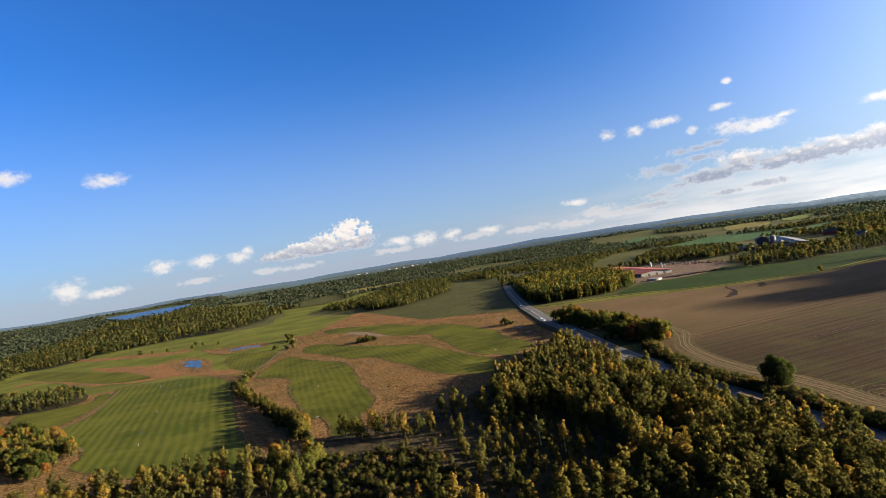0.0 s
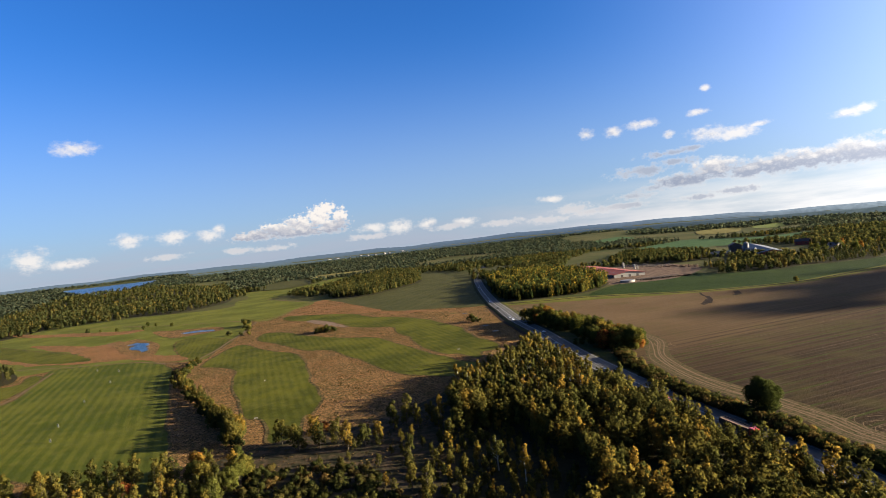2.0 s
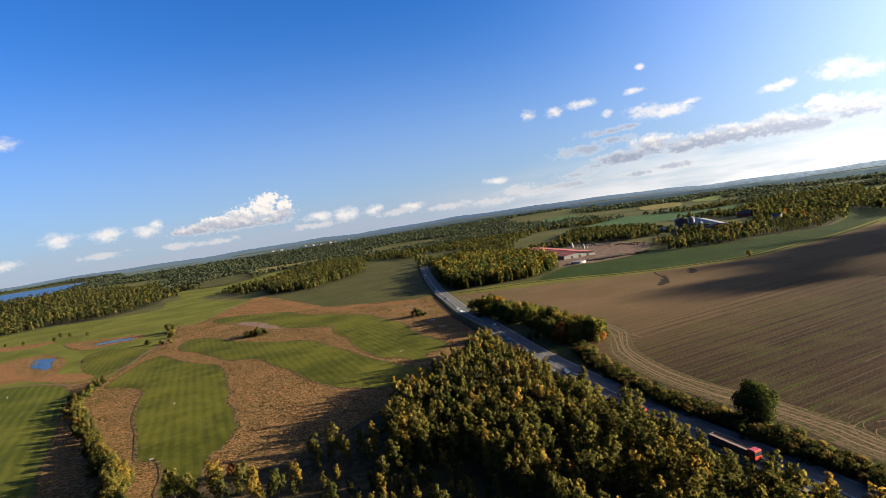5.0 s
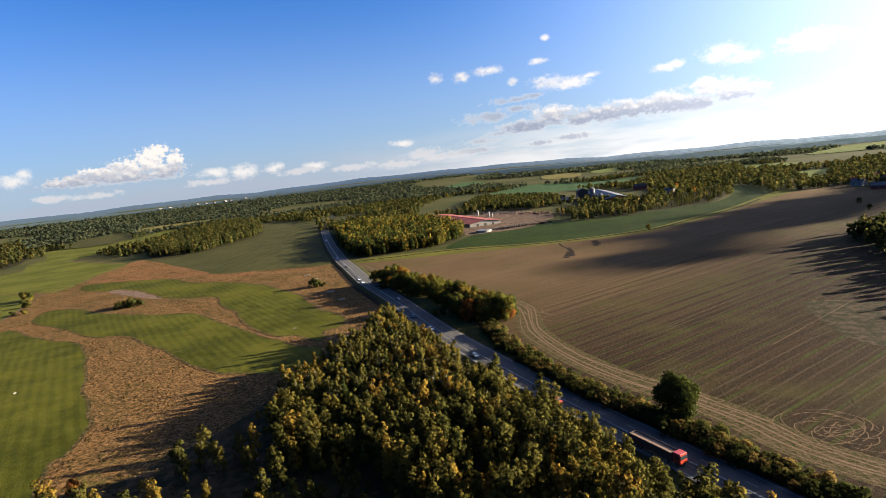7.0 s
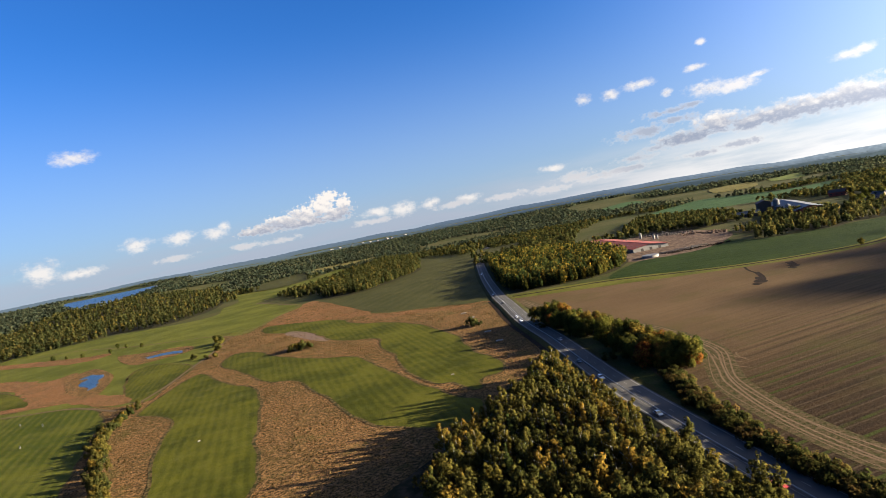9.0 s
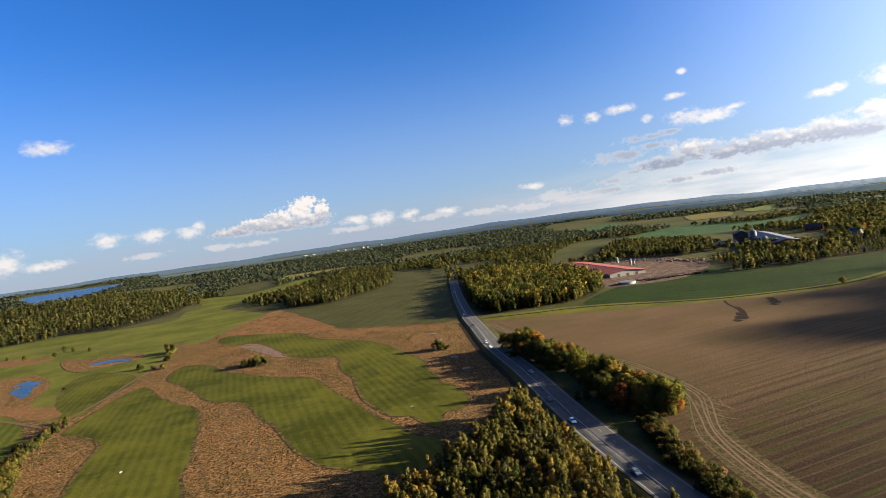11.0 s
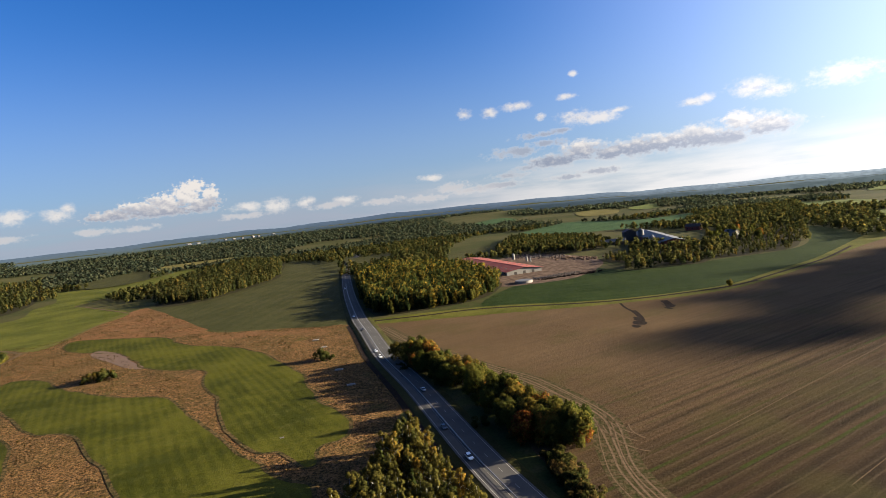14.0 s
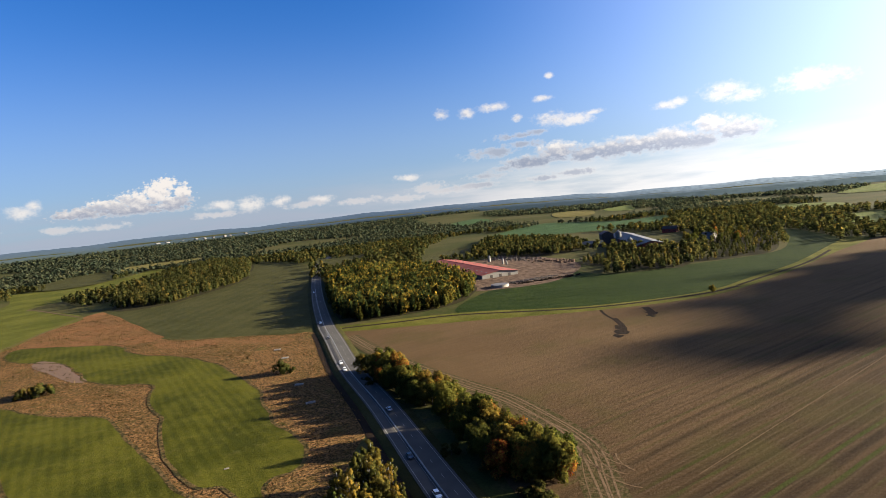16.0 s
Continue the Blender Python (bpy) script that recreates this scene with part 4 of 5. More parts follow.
# trees about the lawns
for x, y, s in ((-90, 250, .85), (-84, 246, .95), (-77, 250, 1.0), (-72, 242, 1.05), (-66, 245, .95), (-60, 238, 1.0), (-54, 240, .85), (-80, 241, .9), (-50, 246, .7)):
    plant(young[rng.integers(0, 2)], x, y, s)
for x, y, s in ((-46, 258, .8), (-41, 262, .75), (-36, 257, .8), (-31, 262, .75), (-35, 228, .7), (-33, 214, .7), (-30, 198, .8), (-24, 190, .9), (-40, 240, .5), (-27, 252, .7), (-57, 216, .45), (-70, 215, .4), (-62, 190, .4), (-38, 178, .8), (-30, 165, .9), (-22, 150, .9)):
    plant(aspens[rng.integers(0, 2)], x, y, s)
for x, y in scatter([(-26, 300), (-40, 280), (-60, 262), (-66, 225), (-58, 170), (-36, 120), (-6, 120), (-12, 230), (-18, 290)], 10.5, 36, lambda p: ~inside(p, HOLLOW) | (np.arange(len(p)) % 3 == 0)):
    plant(aspens[rng.integers(0, 2)], x, y, rng.uniform(0.28, 0.50))
region("thicket_floor", [(-20, 315), (-44, 285), (-68, 262), (-98, 250), (-118, 215), (-110, 130), (-12, 110), (-16, 230)], 0.18, mat_thicket, "dark damp brush and reeds below the grove", "undergrowth", 30)
for x, y in scatter([(-90, 225), (-50, 220), (-30, 190), (-40, 150), (-90, 170)], 4.6, 35):
    plant(willow_shrubs[rng.integers(0, 3)], x, y, rng.uniform(0.8, 1.5))
ROWLINE = smooth_line([(-242, 462), (-216, 397), (-183, 351), (-151, 308), (-130, 281), (-112, 257)], 10)
for i, (x, y) in enumerate(ROWLINE):
    f = i / len(ROWLINE)
    for _ in range(2):
        plant(young[rng.integers(0, 2)], x + rng.normal() * 1.4, y + rng.normal() * 2, 0.34 + 0.55 * f ** 1.4 + rng.uniform(-0.06, 0.12))
    for _ in range(2):
        plant(bushes[rng.integers(0, 3)], x + rng.normal() * 1.6, y + rng.normal() * 3, rng.uniform(0.9, 1.5))
plant(maples[0], -92, 196, .85), plant(maples[0], -98, 228, .62), plant(maples[2], -76, 262, .45)
for x, y in scatter([(-222, 196), (-205, 214), (-180, 216), (-150, 222), (-120, 226), (-98, 236), (-84, 222), (-88, 190), (-120, 168), (-200, 165)], 6.6, 31):
    plant(aspens[rng.integers(0, 2)] if rng.uniform() < 0.88 else maples[rng.integers(0, 3)], x, y, rng.uniform(0.62, 0.95))
for x, y in scatter([(-310, 262), (-239, 244), (-246, 276), (-277, 307), (-332, 343), (-379, 364), (-439, 374), (-420, 300), (-330, 210)], 6.8, 33):
    plant((aspens + maples + hedgetrees)[rng.integers(0, 7)], x, y, rng.uniform(0.55, 0.85))
for x, y, s in ((-169, 570, 1.6), (-165, 566, 1.8), (-172, 563, 1.5), (-160, 571, 1.4), (-300, 690, 2.2), (-296, 680, 1.9), (-290, 668, 1.4), (-24, 538, 1.6), (-278, 640, 1.3), (-283, 612, 1.2), (-262, 603, 1.1), (-20, 533, 1.1)):
    for k in range(3):
        plant(bushes[rng.integers(0, 3)], x + rng.normal() * 2.0, y + rng.normal() * 2.0, s * rng.uniform(0.8, 1.25))
for x, y, s in ((-169, 570, .48), (-165, 567, .55), (-172, 564, .5), (-161, 571, .42), (-167, 562, .5), (-158, 565, .4), (-300, 690, .6), (-296, 682, .5), (-290, 668, .4), (-304, 698, .45)):
    plant(aspens[rng.integers(0, 2)], x, y, s)
plant(maples[1], 271, 579, 0.6)
for x, y in scatter([(440, 800), (470, 790), (560, 930), (575, 1040), (500, 990), (450, 900)], 27.0, 90):
    plant(maples[rng.integers(0, 3)], x, y, rng.uniform(0.85, 1.25))
for x, y in scatter([(-330, 760), (-480, 760), (-640, 800), (-600, 840), (-420, 800)], 42.0, 91):
    plant(hedgetrees[rng.integers(0, 2)], x, y, rng.uniform(0.4, 0.7))
for x, y, s in ((556, 748, .6), (470, 560, .5), (440, 520, .45)):
    plant(hedgetrees[0], x, y, s)

WOODS = [
    ("mixed_wood", [(-12, 955), (26, 1056), (125, 930), (138, 780), (126, 718), (93, 670), (20, 658), (4, 688), (-12, 852)], 4.5, mat_larch, "mixed larch and spruce wood beside the road", (8, 16), [larch_lobes, larch_lobes, larch_lobes, spruce_lobes]),
    ("spruce_wood", [(-280, 972), (-207, 945), (-150, 1125), (-160, 1240), (-200, 1500), (-340, 1740), (-311, 1288)], 7.6, mat_mixed, "dark spruce wood wedge between fields", (9, 16), [spruce_lobes, larch_lobes, larch_lobes]),
    ("broadleaf_wood", [(210, 1120), (300, 1380), (381, 1137), (360, 1000), (290, 940), (245, 980)], 8.5, mat_mixed, "broadleaf wood behind the soil yard", (9, 14), [birch_lobes, broad_lobes]),
    ("farm_trees", [(272, 833), (294, 742), (321, 706), (350, 724), (400, 722), (360, 800), (330, 850)], 8.0, mat_mixed, "low trees screening the farm buildings", (6, 10), [broad_lobes, birch_lobes]),
    ("farm_wood", [(400, 730), (433, 724), (489, 780), (575, 900), (560, 960), (490, 900), (440, 850), (410, 790)], 7.5, mat_mixed, "autumn trees and thicket beside the farm", (3.5, 8), [broad_lobes, birch_lobes]),
]
WOODS += [
    ("field_wood", [(330, 430), (360, 446), (410, 420), (500, 380), (440, 240), (350, 180), (262, 250), (258, 300), (285, 345)], 8.0, mat_mixed, "dark wood at the edge of the brown field", (10, 15), [broad_lobes, birch_lobes]),
    ("lawn_wood", [(-468, 411), (-448, 433), (-409, 427), (-386, 444), (-413, 485), (-467, 523), (-504, 520), (-613, 539), (-700, 560), (-700, 420), (-560, 380)], 8.0, mat_mixed, "mixed autumn wood beside the driving range", (6, 10), [broad_lobes, birch_lobes]),
    ("meadow_wood", [(-1123, 1039), (-919, 882), (-757, 806), (-740, 860), (-800, 985), (-1000, 1150)], 10.0, mat_mixed, "mixed wood beyond the dry grass", (8, 13), [broad_lobes, birch_lobes]),
    ("lake_wood", [(-1150, 1180), (-776, 1030), (-669, 1024), (-566, 1004), (-538, 1109), (-580, 1251), (-690, 1480), (-841, 1773), (-1350, 1750)], 14.0, mat_mixed, "broad wood along the far side of the meadow", (8, 16), [broad_lobes, birch_lobes, spruce_lobes]),
    ("village_trees", [(600, 700), (700, 740), (760, 640), (690, 560), (590, 600)], 11.0, mat_mixed, "trees round the village houses", (8, 13), [broad_lobes]),
]
for n, (name, outline, gap, mat, label, hs, makers) in enumerate(WOODS):
    p = scatter(outline, gap, 40 + n, lambda p: off_road(p, 14))
    join_trees(name, p, makers, (120 if gap < 8 else 84) if gap < 13 else 50, (0.070 if gap < 8 else 0.082) if gap < 13 else 0.11, mat, label, "wood", 60 + n, hs, 0.29 if spruce_lobes in makers else 0.46)
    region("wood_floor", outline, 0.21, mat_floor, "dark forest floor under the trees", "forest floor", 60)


# far woods: coarse trees over everything beyond, except the open fields
OPEN = [STUBBLE, CROP, OLIVE_FIELD, ROUGH, MEADOW, LAWN, YARD, VERGE_STRIP, LAKE] + [f[0] for f in FAR_FIELDS] + [w[1] for w in WOODS]


def far_places():
    r = np.random.default_rng(5)
    out = []
    dist = 560.0
    while dist < 4420:
        gap = 8.0 + dist / 260.0
        arc = np.arange(radians(-62), radians(60), gap / dist)
        a = arc + r.uniform(-0.45, 0.45, len(arc)) * gap / dist
        d = dist + r.uniform(-0.5, 0.5, len(arc)) * gap
        out.append(np.stack([d * np.sin(a), 200 + d * np.cos(a)], 1))
        dist += gap
    p = np.concatenate(out)
    keep = np.ones(len(p), bool)
    for o in OPEN:
        keep &= ~inside(p, o)
    d = np.hypot(p[:, 0], p[:, 1] - 200)
    az = np.degrees(np.arctan2(p[:, 0], p[:, 1] - 200))
    clear = np.array([noise.noise((x * 0.0030, y * 0.0019, 1.7)) for x, y in p])
    gaps = np.where(az > 8, 0.06, 0.34)
    keep &= ~((clear > gaps) & (d < 3000))
    keep &= ~((d > np.where(az > 16, 2470, 2960)) & (az > -30))
    keep &= ~((clear > -0.06) & (d < 1900) & (az > 17) & (az < 48))
    keep &= ~((d < 900) & (az < -8) & (az > -38))
    keep &= ~((d < 820) & (np.abs(az) < 26))
    near_road = np.min(np.linalg.norm(p[:, None] - ROAD[None, ::3], axis=2), axis=1) < 22
    return p[keep & ~near_road]


def make_far_woods():
    r = np.random.default_rng(6)
    p = far_places()
    kinds, coarse = [], []
    for maker in (larch_lobes, broad_lobes, birch_lobes):
        kinds.append(leaf_cloud(maker(1.0, 0.50, r), 52, 0.098, r))
        coarse.append(leaf_cloud(maker(1.0, 0.52, r), 16, 0.17, r))
    z, d = land(p[:, 0], p[:, 1]), np.hypot(p[:, 0], p[:, 1] - 200)
    out, faced = [], []
    which, hs, turn = r.choice(3, len(p), p=[0.45, 0.3, 0.25]), r.uniform(8.5, 15, len(p)), r.uniform(0, 6.28, len(p))
    for (x, y), k, h, a, g0, far in zip(p, which, hs, turn, z, d):
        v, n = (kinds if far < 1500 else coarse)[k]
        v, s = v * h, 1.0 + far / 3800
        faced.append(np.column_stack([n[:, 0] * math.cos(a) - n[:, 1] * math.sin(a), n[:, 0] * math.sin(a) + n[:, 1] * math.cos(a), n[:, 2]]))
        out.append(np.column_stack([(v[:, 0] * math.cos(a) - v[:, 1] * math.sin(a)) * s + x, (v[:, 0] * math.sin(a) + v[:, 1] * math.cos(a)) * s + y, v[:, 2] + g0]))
    for name, mat, label, pick in (("nearer_woods", mat_mixed, "olive and dark green mixed woods between the fields", d < 1500), ("far_woods", mat_far, "wide dark green mixed forest, haze-tinted, reaching to the horizon", d >= 1500)):
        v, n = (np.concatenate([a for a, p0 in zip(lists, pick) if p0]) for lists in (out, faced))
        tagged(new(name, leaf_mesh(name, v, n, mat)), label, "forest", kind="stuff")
    return len(p)


make_far_woods()


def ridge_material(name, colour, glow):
    """Far woods with the haze put in as emission, stronger towards the sun."""
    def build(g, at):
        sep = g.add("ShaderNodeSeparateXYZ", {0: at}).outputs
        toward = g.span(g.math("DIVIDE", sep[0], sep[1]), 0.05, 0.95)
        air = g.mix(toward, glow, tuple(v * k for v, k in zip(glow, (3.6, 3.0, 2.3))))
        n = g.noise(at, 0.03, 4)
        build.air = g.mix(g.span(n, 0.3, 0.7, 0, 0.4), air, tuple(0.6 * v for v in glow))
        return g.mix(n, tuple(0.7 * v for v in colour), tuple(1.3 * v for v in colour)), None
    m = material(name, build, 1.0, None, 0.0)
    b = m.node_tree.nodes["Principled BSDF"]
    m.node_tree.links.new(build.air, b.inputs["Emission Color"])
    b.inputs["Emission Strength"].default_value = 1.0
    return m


def distant_ridges():
    """The last wooded ridges; their haze glow gets bluer with distance, towards the sky."""
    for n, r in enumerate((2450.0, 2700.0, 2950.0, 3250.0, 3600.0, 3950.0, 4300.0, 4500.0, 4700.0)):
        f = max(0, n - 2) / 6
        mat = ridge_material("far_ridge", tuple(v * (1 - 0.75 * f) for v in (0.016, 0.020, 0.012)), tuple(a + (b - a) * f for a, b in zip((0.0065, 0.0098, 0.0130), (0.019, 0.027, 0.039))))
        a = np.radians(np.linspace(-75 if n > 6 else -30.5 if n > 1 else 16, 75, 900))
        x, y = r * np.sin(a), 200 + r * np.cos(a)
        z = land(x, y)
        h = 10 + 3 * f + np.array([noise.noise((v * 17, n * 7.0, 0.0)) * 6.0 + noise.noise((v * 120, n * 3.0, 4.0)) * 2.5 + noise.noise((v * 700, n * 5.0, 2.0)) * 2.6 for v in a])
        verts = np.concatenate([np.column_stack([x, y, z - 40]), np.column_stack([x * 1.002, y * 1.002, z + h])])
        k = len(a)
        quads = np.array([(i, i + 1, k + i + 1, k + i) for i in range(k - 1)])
        tagged(new("backdrop", mesh_from("backdrop", verts, quads, mat)), "distant wooded ridge with painted blue haze below the sky", "ridge", kind="structure")


distant_ridges()

# ---------------------------------------------------------------- paths, tracks, ditches
def strip(name, points, wide, lift, mat, label, category, steps=8):
    return tagged(ribbon(name, smooth_line(points, steps), -wide / 2, wide / 2, lift, mat), label, category, kind="structure")


strip("path", [(-245, 466), (-251, 516), (-262, 565), (-273, 620), (-288, 672), (-298, 715)], 2.6, 0.26, mat_gravel, "pale gravel path between the lawns", "path")
strip("path", [(-298, 715), (-287, 752), (-291, 833), (-292, 925)], 2.4, 0.26, mat_gravel, "pale track along the meadow edge", "path")
strip("path", [(-254, 462), (-310, 492), (-366, 500), (-440, 515)], 2.4, 0.26, mat_gravel, "pale gravel path along the driving range", "path")
strip("path", [(-376, 480), (-335, 398), (-324, 368), (-318, 345), (-282, 312), (-250, 284)], 2.0, 0.26, mat_gravel, "worn gravel path beside the range", "path")
strip("path", [(-702, 879), (-602, 864), (-475, 798), (-388, 767), (-338, 749), (-298, 715)], 2.6, 0.26, mat_gravel, "long pale path across the meadow", "path")
strip("field_path", [(-296, 925), (-403, 1057), (-438, 1100), (-419, 1167), (-396, 1247), (-380, 1350)], 3.0, 0.26, mat_gravel, "pale farm track to the wood corner", "path")
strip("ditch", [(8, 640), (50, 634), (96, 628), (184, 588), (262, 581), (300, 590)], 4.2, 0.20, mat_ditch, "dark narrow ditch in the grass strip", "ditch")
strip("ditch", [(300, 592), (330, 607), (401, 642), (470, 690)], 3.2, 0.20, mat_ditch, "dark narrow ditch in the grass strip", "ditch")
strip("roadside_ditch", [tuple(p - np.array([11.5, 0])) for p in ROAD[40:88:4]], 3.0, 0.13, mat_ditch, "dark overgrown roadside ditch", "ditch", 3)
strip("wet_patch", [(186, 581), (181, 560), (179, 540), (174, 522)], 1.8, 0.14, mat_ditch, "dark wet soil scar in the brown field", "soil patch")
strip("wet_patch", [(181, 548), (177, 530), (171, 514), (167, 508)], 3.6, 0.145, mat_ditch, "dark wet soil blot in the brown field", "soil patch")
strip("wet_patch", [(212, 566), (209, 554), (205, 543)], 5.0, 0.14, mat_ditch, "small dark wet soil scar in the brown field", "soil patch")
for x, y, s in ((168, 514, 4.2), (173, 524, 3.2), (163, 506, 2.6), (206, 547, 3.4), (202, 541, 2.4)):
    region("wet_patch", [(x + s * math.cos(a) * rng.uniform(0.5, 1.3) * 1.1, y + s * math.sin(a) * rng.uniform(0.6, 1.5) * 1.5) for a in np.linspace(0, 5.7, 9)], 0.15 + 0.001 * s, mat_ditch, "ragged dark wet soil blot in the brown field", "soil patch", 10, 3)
region("heather_patch", HEATHER, 0.16, plain("pink_grass", (0.0868, 0.0558, 0.0391), 0.95, 0.1, 0.35, 0.4), "pinkish bare grass bank beside bushes", "grass bank", 20)
region("tan_patch", [(-30, 632), (-86, 664), (-136, 694), (-206, 812), (-190, 770), (-140, 682), (-120, 655), (-70, 640), (-34, 612)], 0.095, mat_rusty, "rusty dry grass strip along the field edge", "dry grass", 30)
region("tan_patch", [(-139, 708), (-205, 822), (-280, 948), (-296, 870), (-300, 800), (-262, 735), (-200, 700)], 0.09, mat_rusty, "rusty dry grass wedge at the field corner", "dry grass", 30)
region("weedy_corner", [(198, 316), (214, 309), (225, 290), (207, 272), (181, 258), (178, 276)], 0.14, mat_thicket, "weedy uncut corner of the brown field", "field corner", 20)

TRACK = [(14, 608), (28, 560), (48, 505), (66, 465), (80, 436), (88, 405), (91, 382), (86, 358), (82, 335), (84, 303), (91, 273), (100, 250), (105, 232), (108, 214), (118, 192), (140, 160), (175, 110)]
headland = ribbon("headland", smooth_line(TRACK, 10), -6.0, 6.5, 0.125, material("headland_soil", lambda g, at: (g.mix(g.span(g.noise(at, 0.5, 5, 0.7), 0.38, 0.62), (0.026, 0.025, 0.008), (0.060, 0.041, 0.021)), g.noise(at, 1.0, 4)), 0.95, 0.3))
tagged(headland, "worn grassy soil headland along the field edge", "headland", kind="structure")
for off in (-3.6, -1.8, 0.4, 2.1, 4.4):
    line = smooth_line(TRACK, 10)
    line = line + np.array([[noise.noise((i * 0.09, off, 0.0)), noise.noise((i * 0.09, off, 5.0))] for i in range(len(line))]) * 1.6
    t = ribbon("wheel_rut", line, off - 0.14 - 0.24 * abs(math.sin(off * 5)), off + 0.14 + 0.24 * abs(math.sin(off * 5)), 0.15, mat_track)
    tagged(t, "pale wheel rut along the edge of the brown field", "wheel rut", kind="structure")
for k in range(64):
    start, span, rad = rng.uniform(0, 6.28), rng.uniform(0.4, 1.6), rng.uniform(1.5, 9.0)
    a = np.linspace(start, start + span, 22)
    cx, cy = 121 + rng.normal() * 3.2, 219 + rng.normal() * 3.2
    ring = np.stack([cx + rad * np.cos(a) * rng.uniform(0.8, 1.3), cy + rad * np.sin(a) * rng.uniform(0.7, 1.2)], 1)
    wide = rng.uniform(0.06, 0.15)
    tagged(ribbon("turning_rut", ring, -wide, wide, 0.15, mat_track), "pale circling tyre mark in the brown field", "wheel rut", kind="structure")
for k in range(6):
    a = np.linspace(2.2 + 0.1 * k, 3.9 + 0.1 * k, 24)
    ring = np.stack([98 + rng.normal() * 2 + (3 + 1.3 * k) * np.cos(a), 372 + rng.normal() * 3 + (6 + 2.4 * k) * np.sin(a)], 1)
    tagged(ribbon("turning_rut", ring, -0.2, 0.2, 0.15, mat_track), "pale turning tyre mark at the field end", "wheel rut", kind="structure")
for k in (1, 4, 7):
    off, s0, s1 = 8.2 * k * 1.7, 30 + 14 * math.sin(k * 2.1), 190 + 60 * math.sin(k * 1.3)
    d, n0 = np.array((0.90, 0.44)), np.array((-0.44, 0.90))
    p = np.array((92, 300)) + n0 * (off - 60)
    tagged(ribbon("tramline", np.array([p + d * s for s in np.linspace(s0, s1, 16)]), -0.1, 0.1, 0.15, mat_track), "faint straight tractor tramline in the stubble", "tramline", kind="structure")


# ---------------------------------------------------------------- buildings
def gable_house(name, x, y, turn, long, wide, eave, ridge, wall, roof, label, category, group="", windows=3, doors=1, overhang=0.6, roof_lights=0):
    """A building with a ridge along its local y: walls, two roof slopes, ridge cap, windows and doors."""
    root = new(name)
    root.empty_display_size = 1
    bm = bmesh.new()
    w, l = wide / 2, long / 2
    pts = [(-w, 0), (w, 0), (w, eave), (0, ridge), (-w, eave)]
    ends = [[bm.verts.new((px, s * l, pz)) for px, pz in pts] for s in (-1, 1)]
    bm.faces.new(ends[0])
    bm.faces.new(ends[1][::-1])
    for i in range(5):
        bm.faces.new((ends[0][i], ends[1][i], ends[1][(i + 1) % 5], ends[0][(i + 1) % 5]))
    bmesh.ops.recalc_face_normals(bm, faces=bm.faces)
    part("wall", bm, wall, root)
    slope = math.hypot(w, ridge - eave)
    drop = (ridge - eave) / w
    for s in (-1, 1):
        bm = bmesh.new()
        a, b = (s * (w + overhang), eave - overhang * drop + 0.08), (0, ridge + 0.08)
        v = [bm.verts.new((px, e * (l + overhang), pz + t)) for t in (0, 0.22) for px, pz in (a, b) for e in (-1, 1)]
        for q in ((0, 1, 3, 2), (4, 6, 7, 5), (0, 4, 5, 1), (2, 3, 7, 6), (0, 2, 6, 4), (1, 5, 7, 3)):
            bm.faces.new([v[i] for i in q])
        bmesh.ops.recalc_face_normals(bm, faces=bm.faces)
        slab = part("roof_slope", bm, roof, root)
        for k in range(roof_lights):
            yy = -l + (k + 0.5) * long / roof_lights
            bm = bmesh.new()
            f = 0.42
            cx, cz = a[0] * (1 - f), a[1] + (b[1] - a[1]) * f + 0.24
            box(bm, (cx - 0.9, yy - 0.7, cz - 0.25), (cx + 0.9, yy + 0.7, cz + 0.30), 0.05)
            part("roof_vent", bm, mat_greymetal, slab)
    bm = bmesh.new()
    box(bm, (-0.3, -l - overhang, ridge + 0.2), (0.3, l + overhang, ridge + 0.42), 0.06)
    part("ridge_cap", bm, roof, root)
    for s in (-1, 1):
        for k in range(windows):
            yy = -l + (k + 0.5) * long / windows
            bm = bmesh.new()
            ww, hh = min(2.2, long / windows * 0.3), min(1.3, eave * 0.36)
            box(bm, (s * w - 0.06, yy - ww / 2, eave * 0.42), (s * w + 0.06, yy + ww / 2, eave * 0.42 + hh))
            part("window", bm, mat_glass, root)
        for k in range(doors):
            xx = (k - (doors - 1) / 2) * wide / (doors + 1)
            bm = bmesh.new()
            box(bm, (xx - min(1.6, wide * 0.09), s * l - 0.07, 0.0), (xx + min(1.6, wide * 0.09), s * l + 0.07, eave * 0.75), 0.02)
            part("door", bm, mat_walldark, root)
    root.matrix_basis = pose(x, y, float(land(x, y)) + 0.1, 0, 0, turn)
    return tagged(root, label, category, group)


# the long red-roofed barn
gable_house("barn", 158, 900, 9.5, 196, 42, 4.2, 7.0, mat_wallwhite, mat_redroof, "long low barn with a red sheet roof and white walls", "barn", "", 16, 3, 1.2, 14)
# the farm
gable_house("farm_barn", 405, 950, -15, 190, 34, 7.5, 11.5, mat_wallred, mat_greymetal, "large grey-roofed cattle barn with red gables", "barn", "", 12, 2, 1.0, 0)
gable_house("granary", 392, 1010, -15, 22, 17, 14.0, 17.5, mat_walldark, plain("dark_red_roof", (0.062, 0.0279, 0.0248), 0.7), "tall dark wooden granary beside the silo", "granary", "", 2, 1)
gable_house("shed", 356, 985, 60, 34, 14, 4.5, 8.0, mat_walldark, mat_greymetal, "low dark shed with a pale roof", "shed", "", 3, 1)
gable_house("farm_house", 518, 1050, 40, 22, 11, 6, 10, mat_wallred, mat_walldark, "red farmhouse among garden trees", "house", "farm houses", 3, 1)
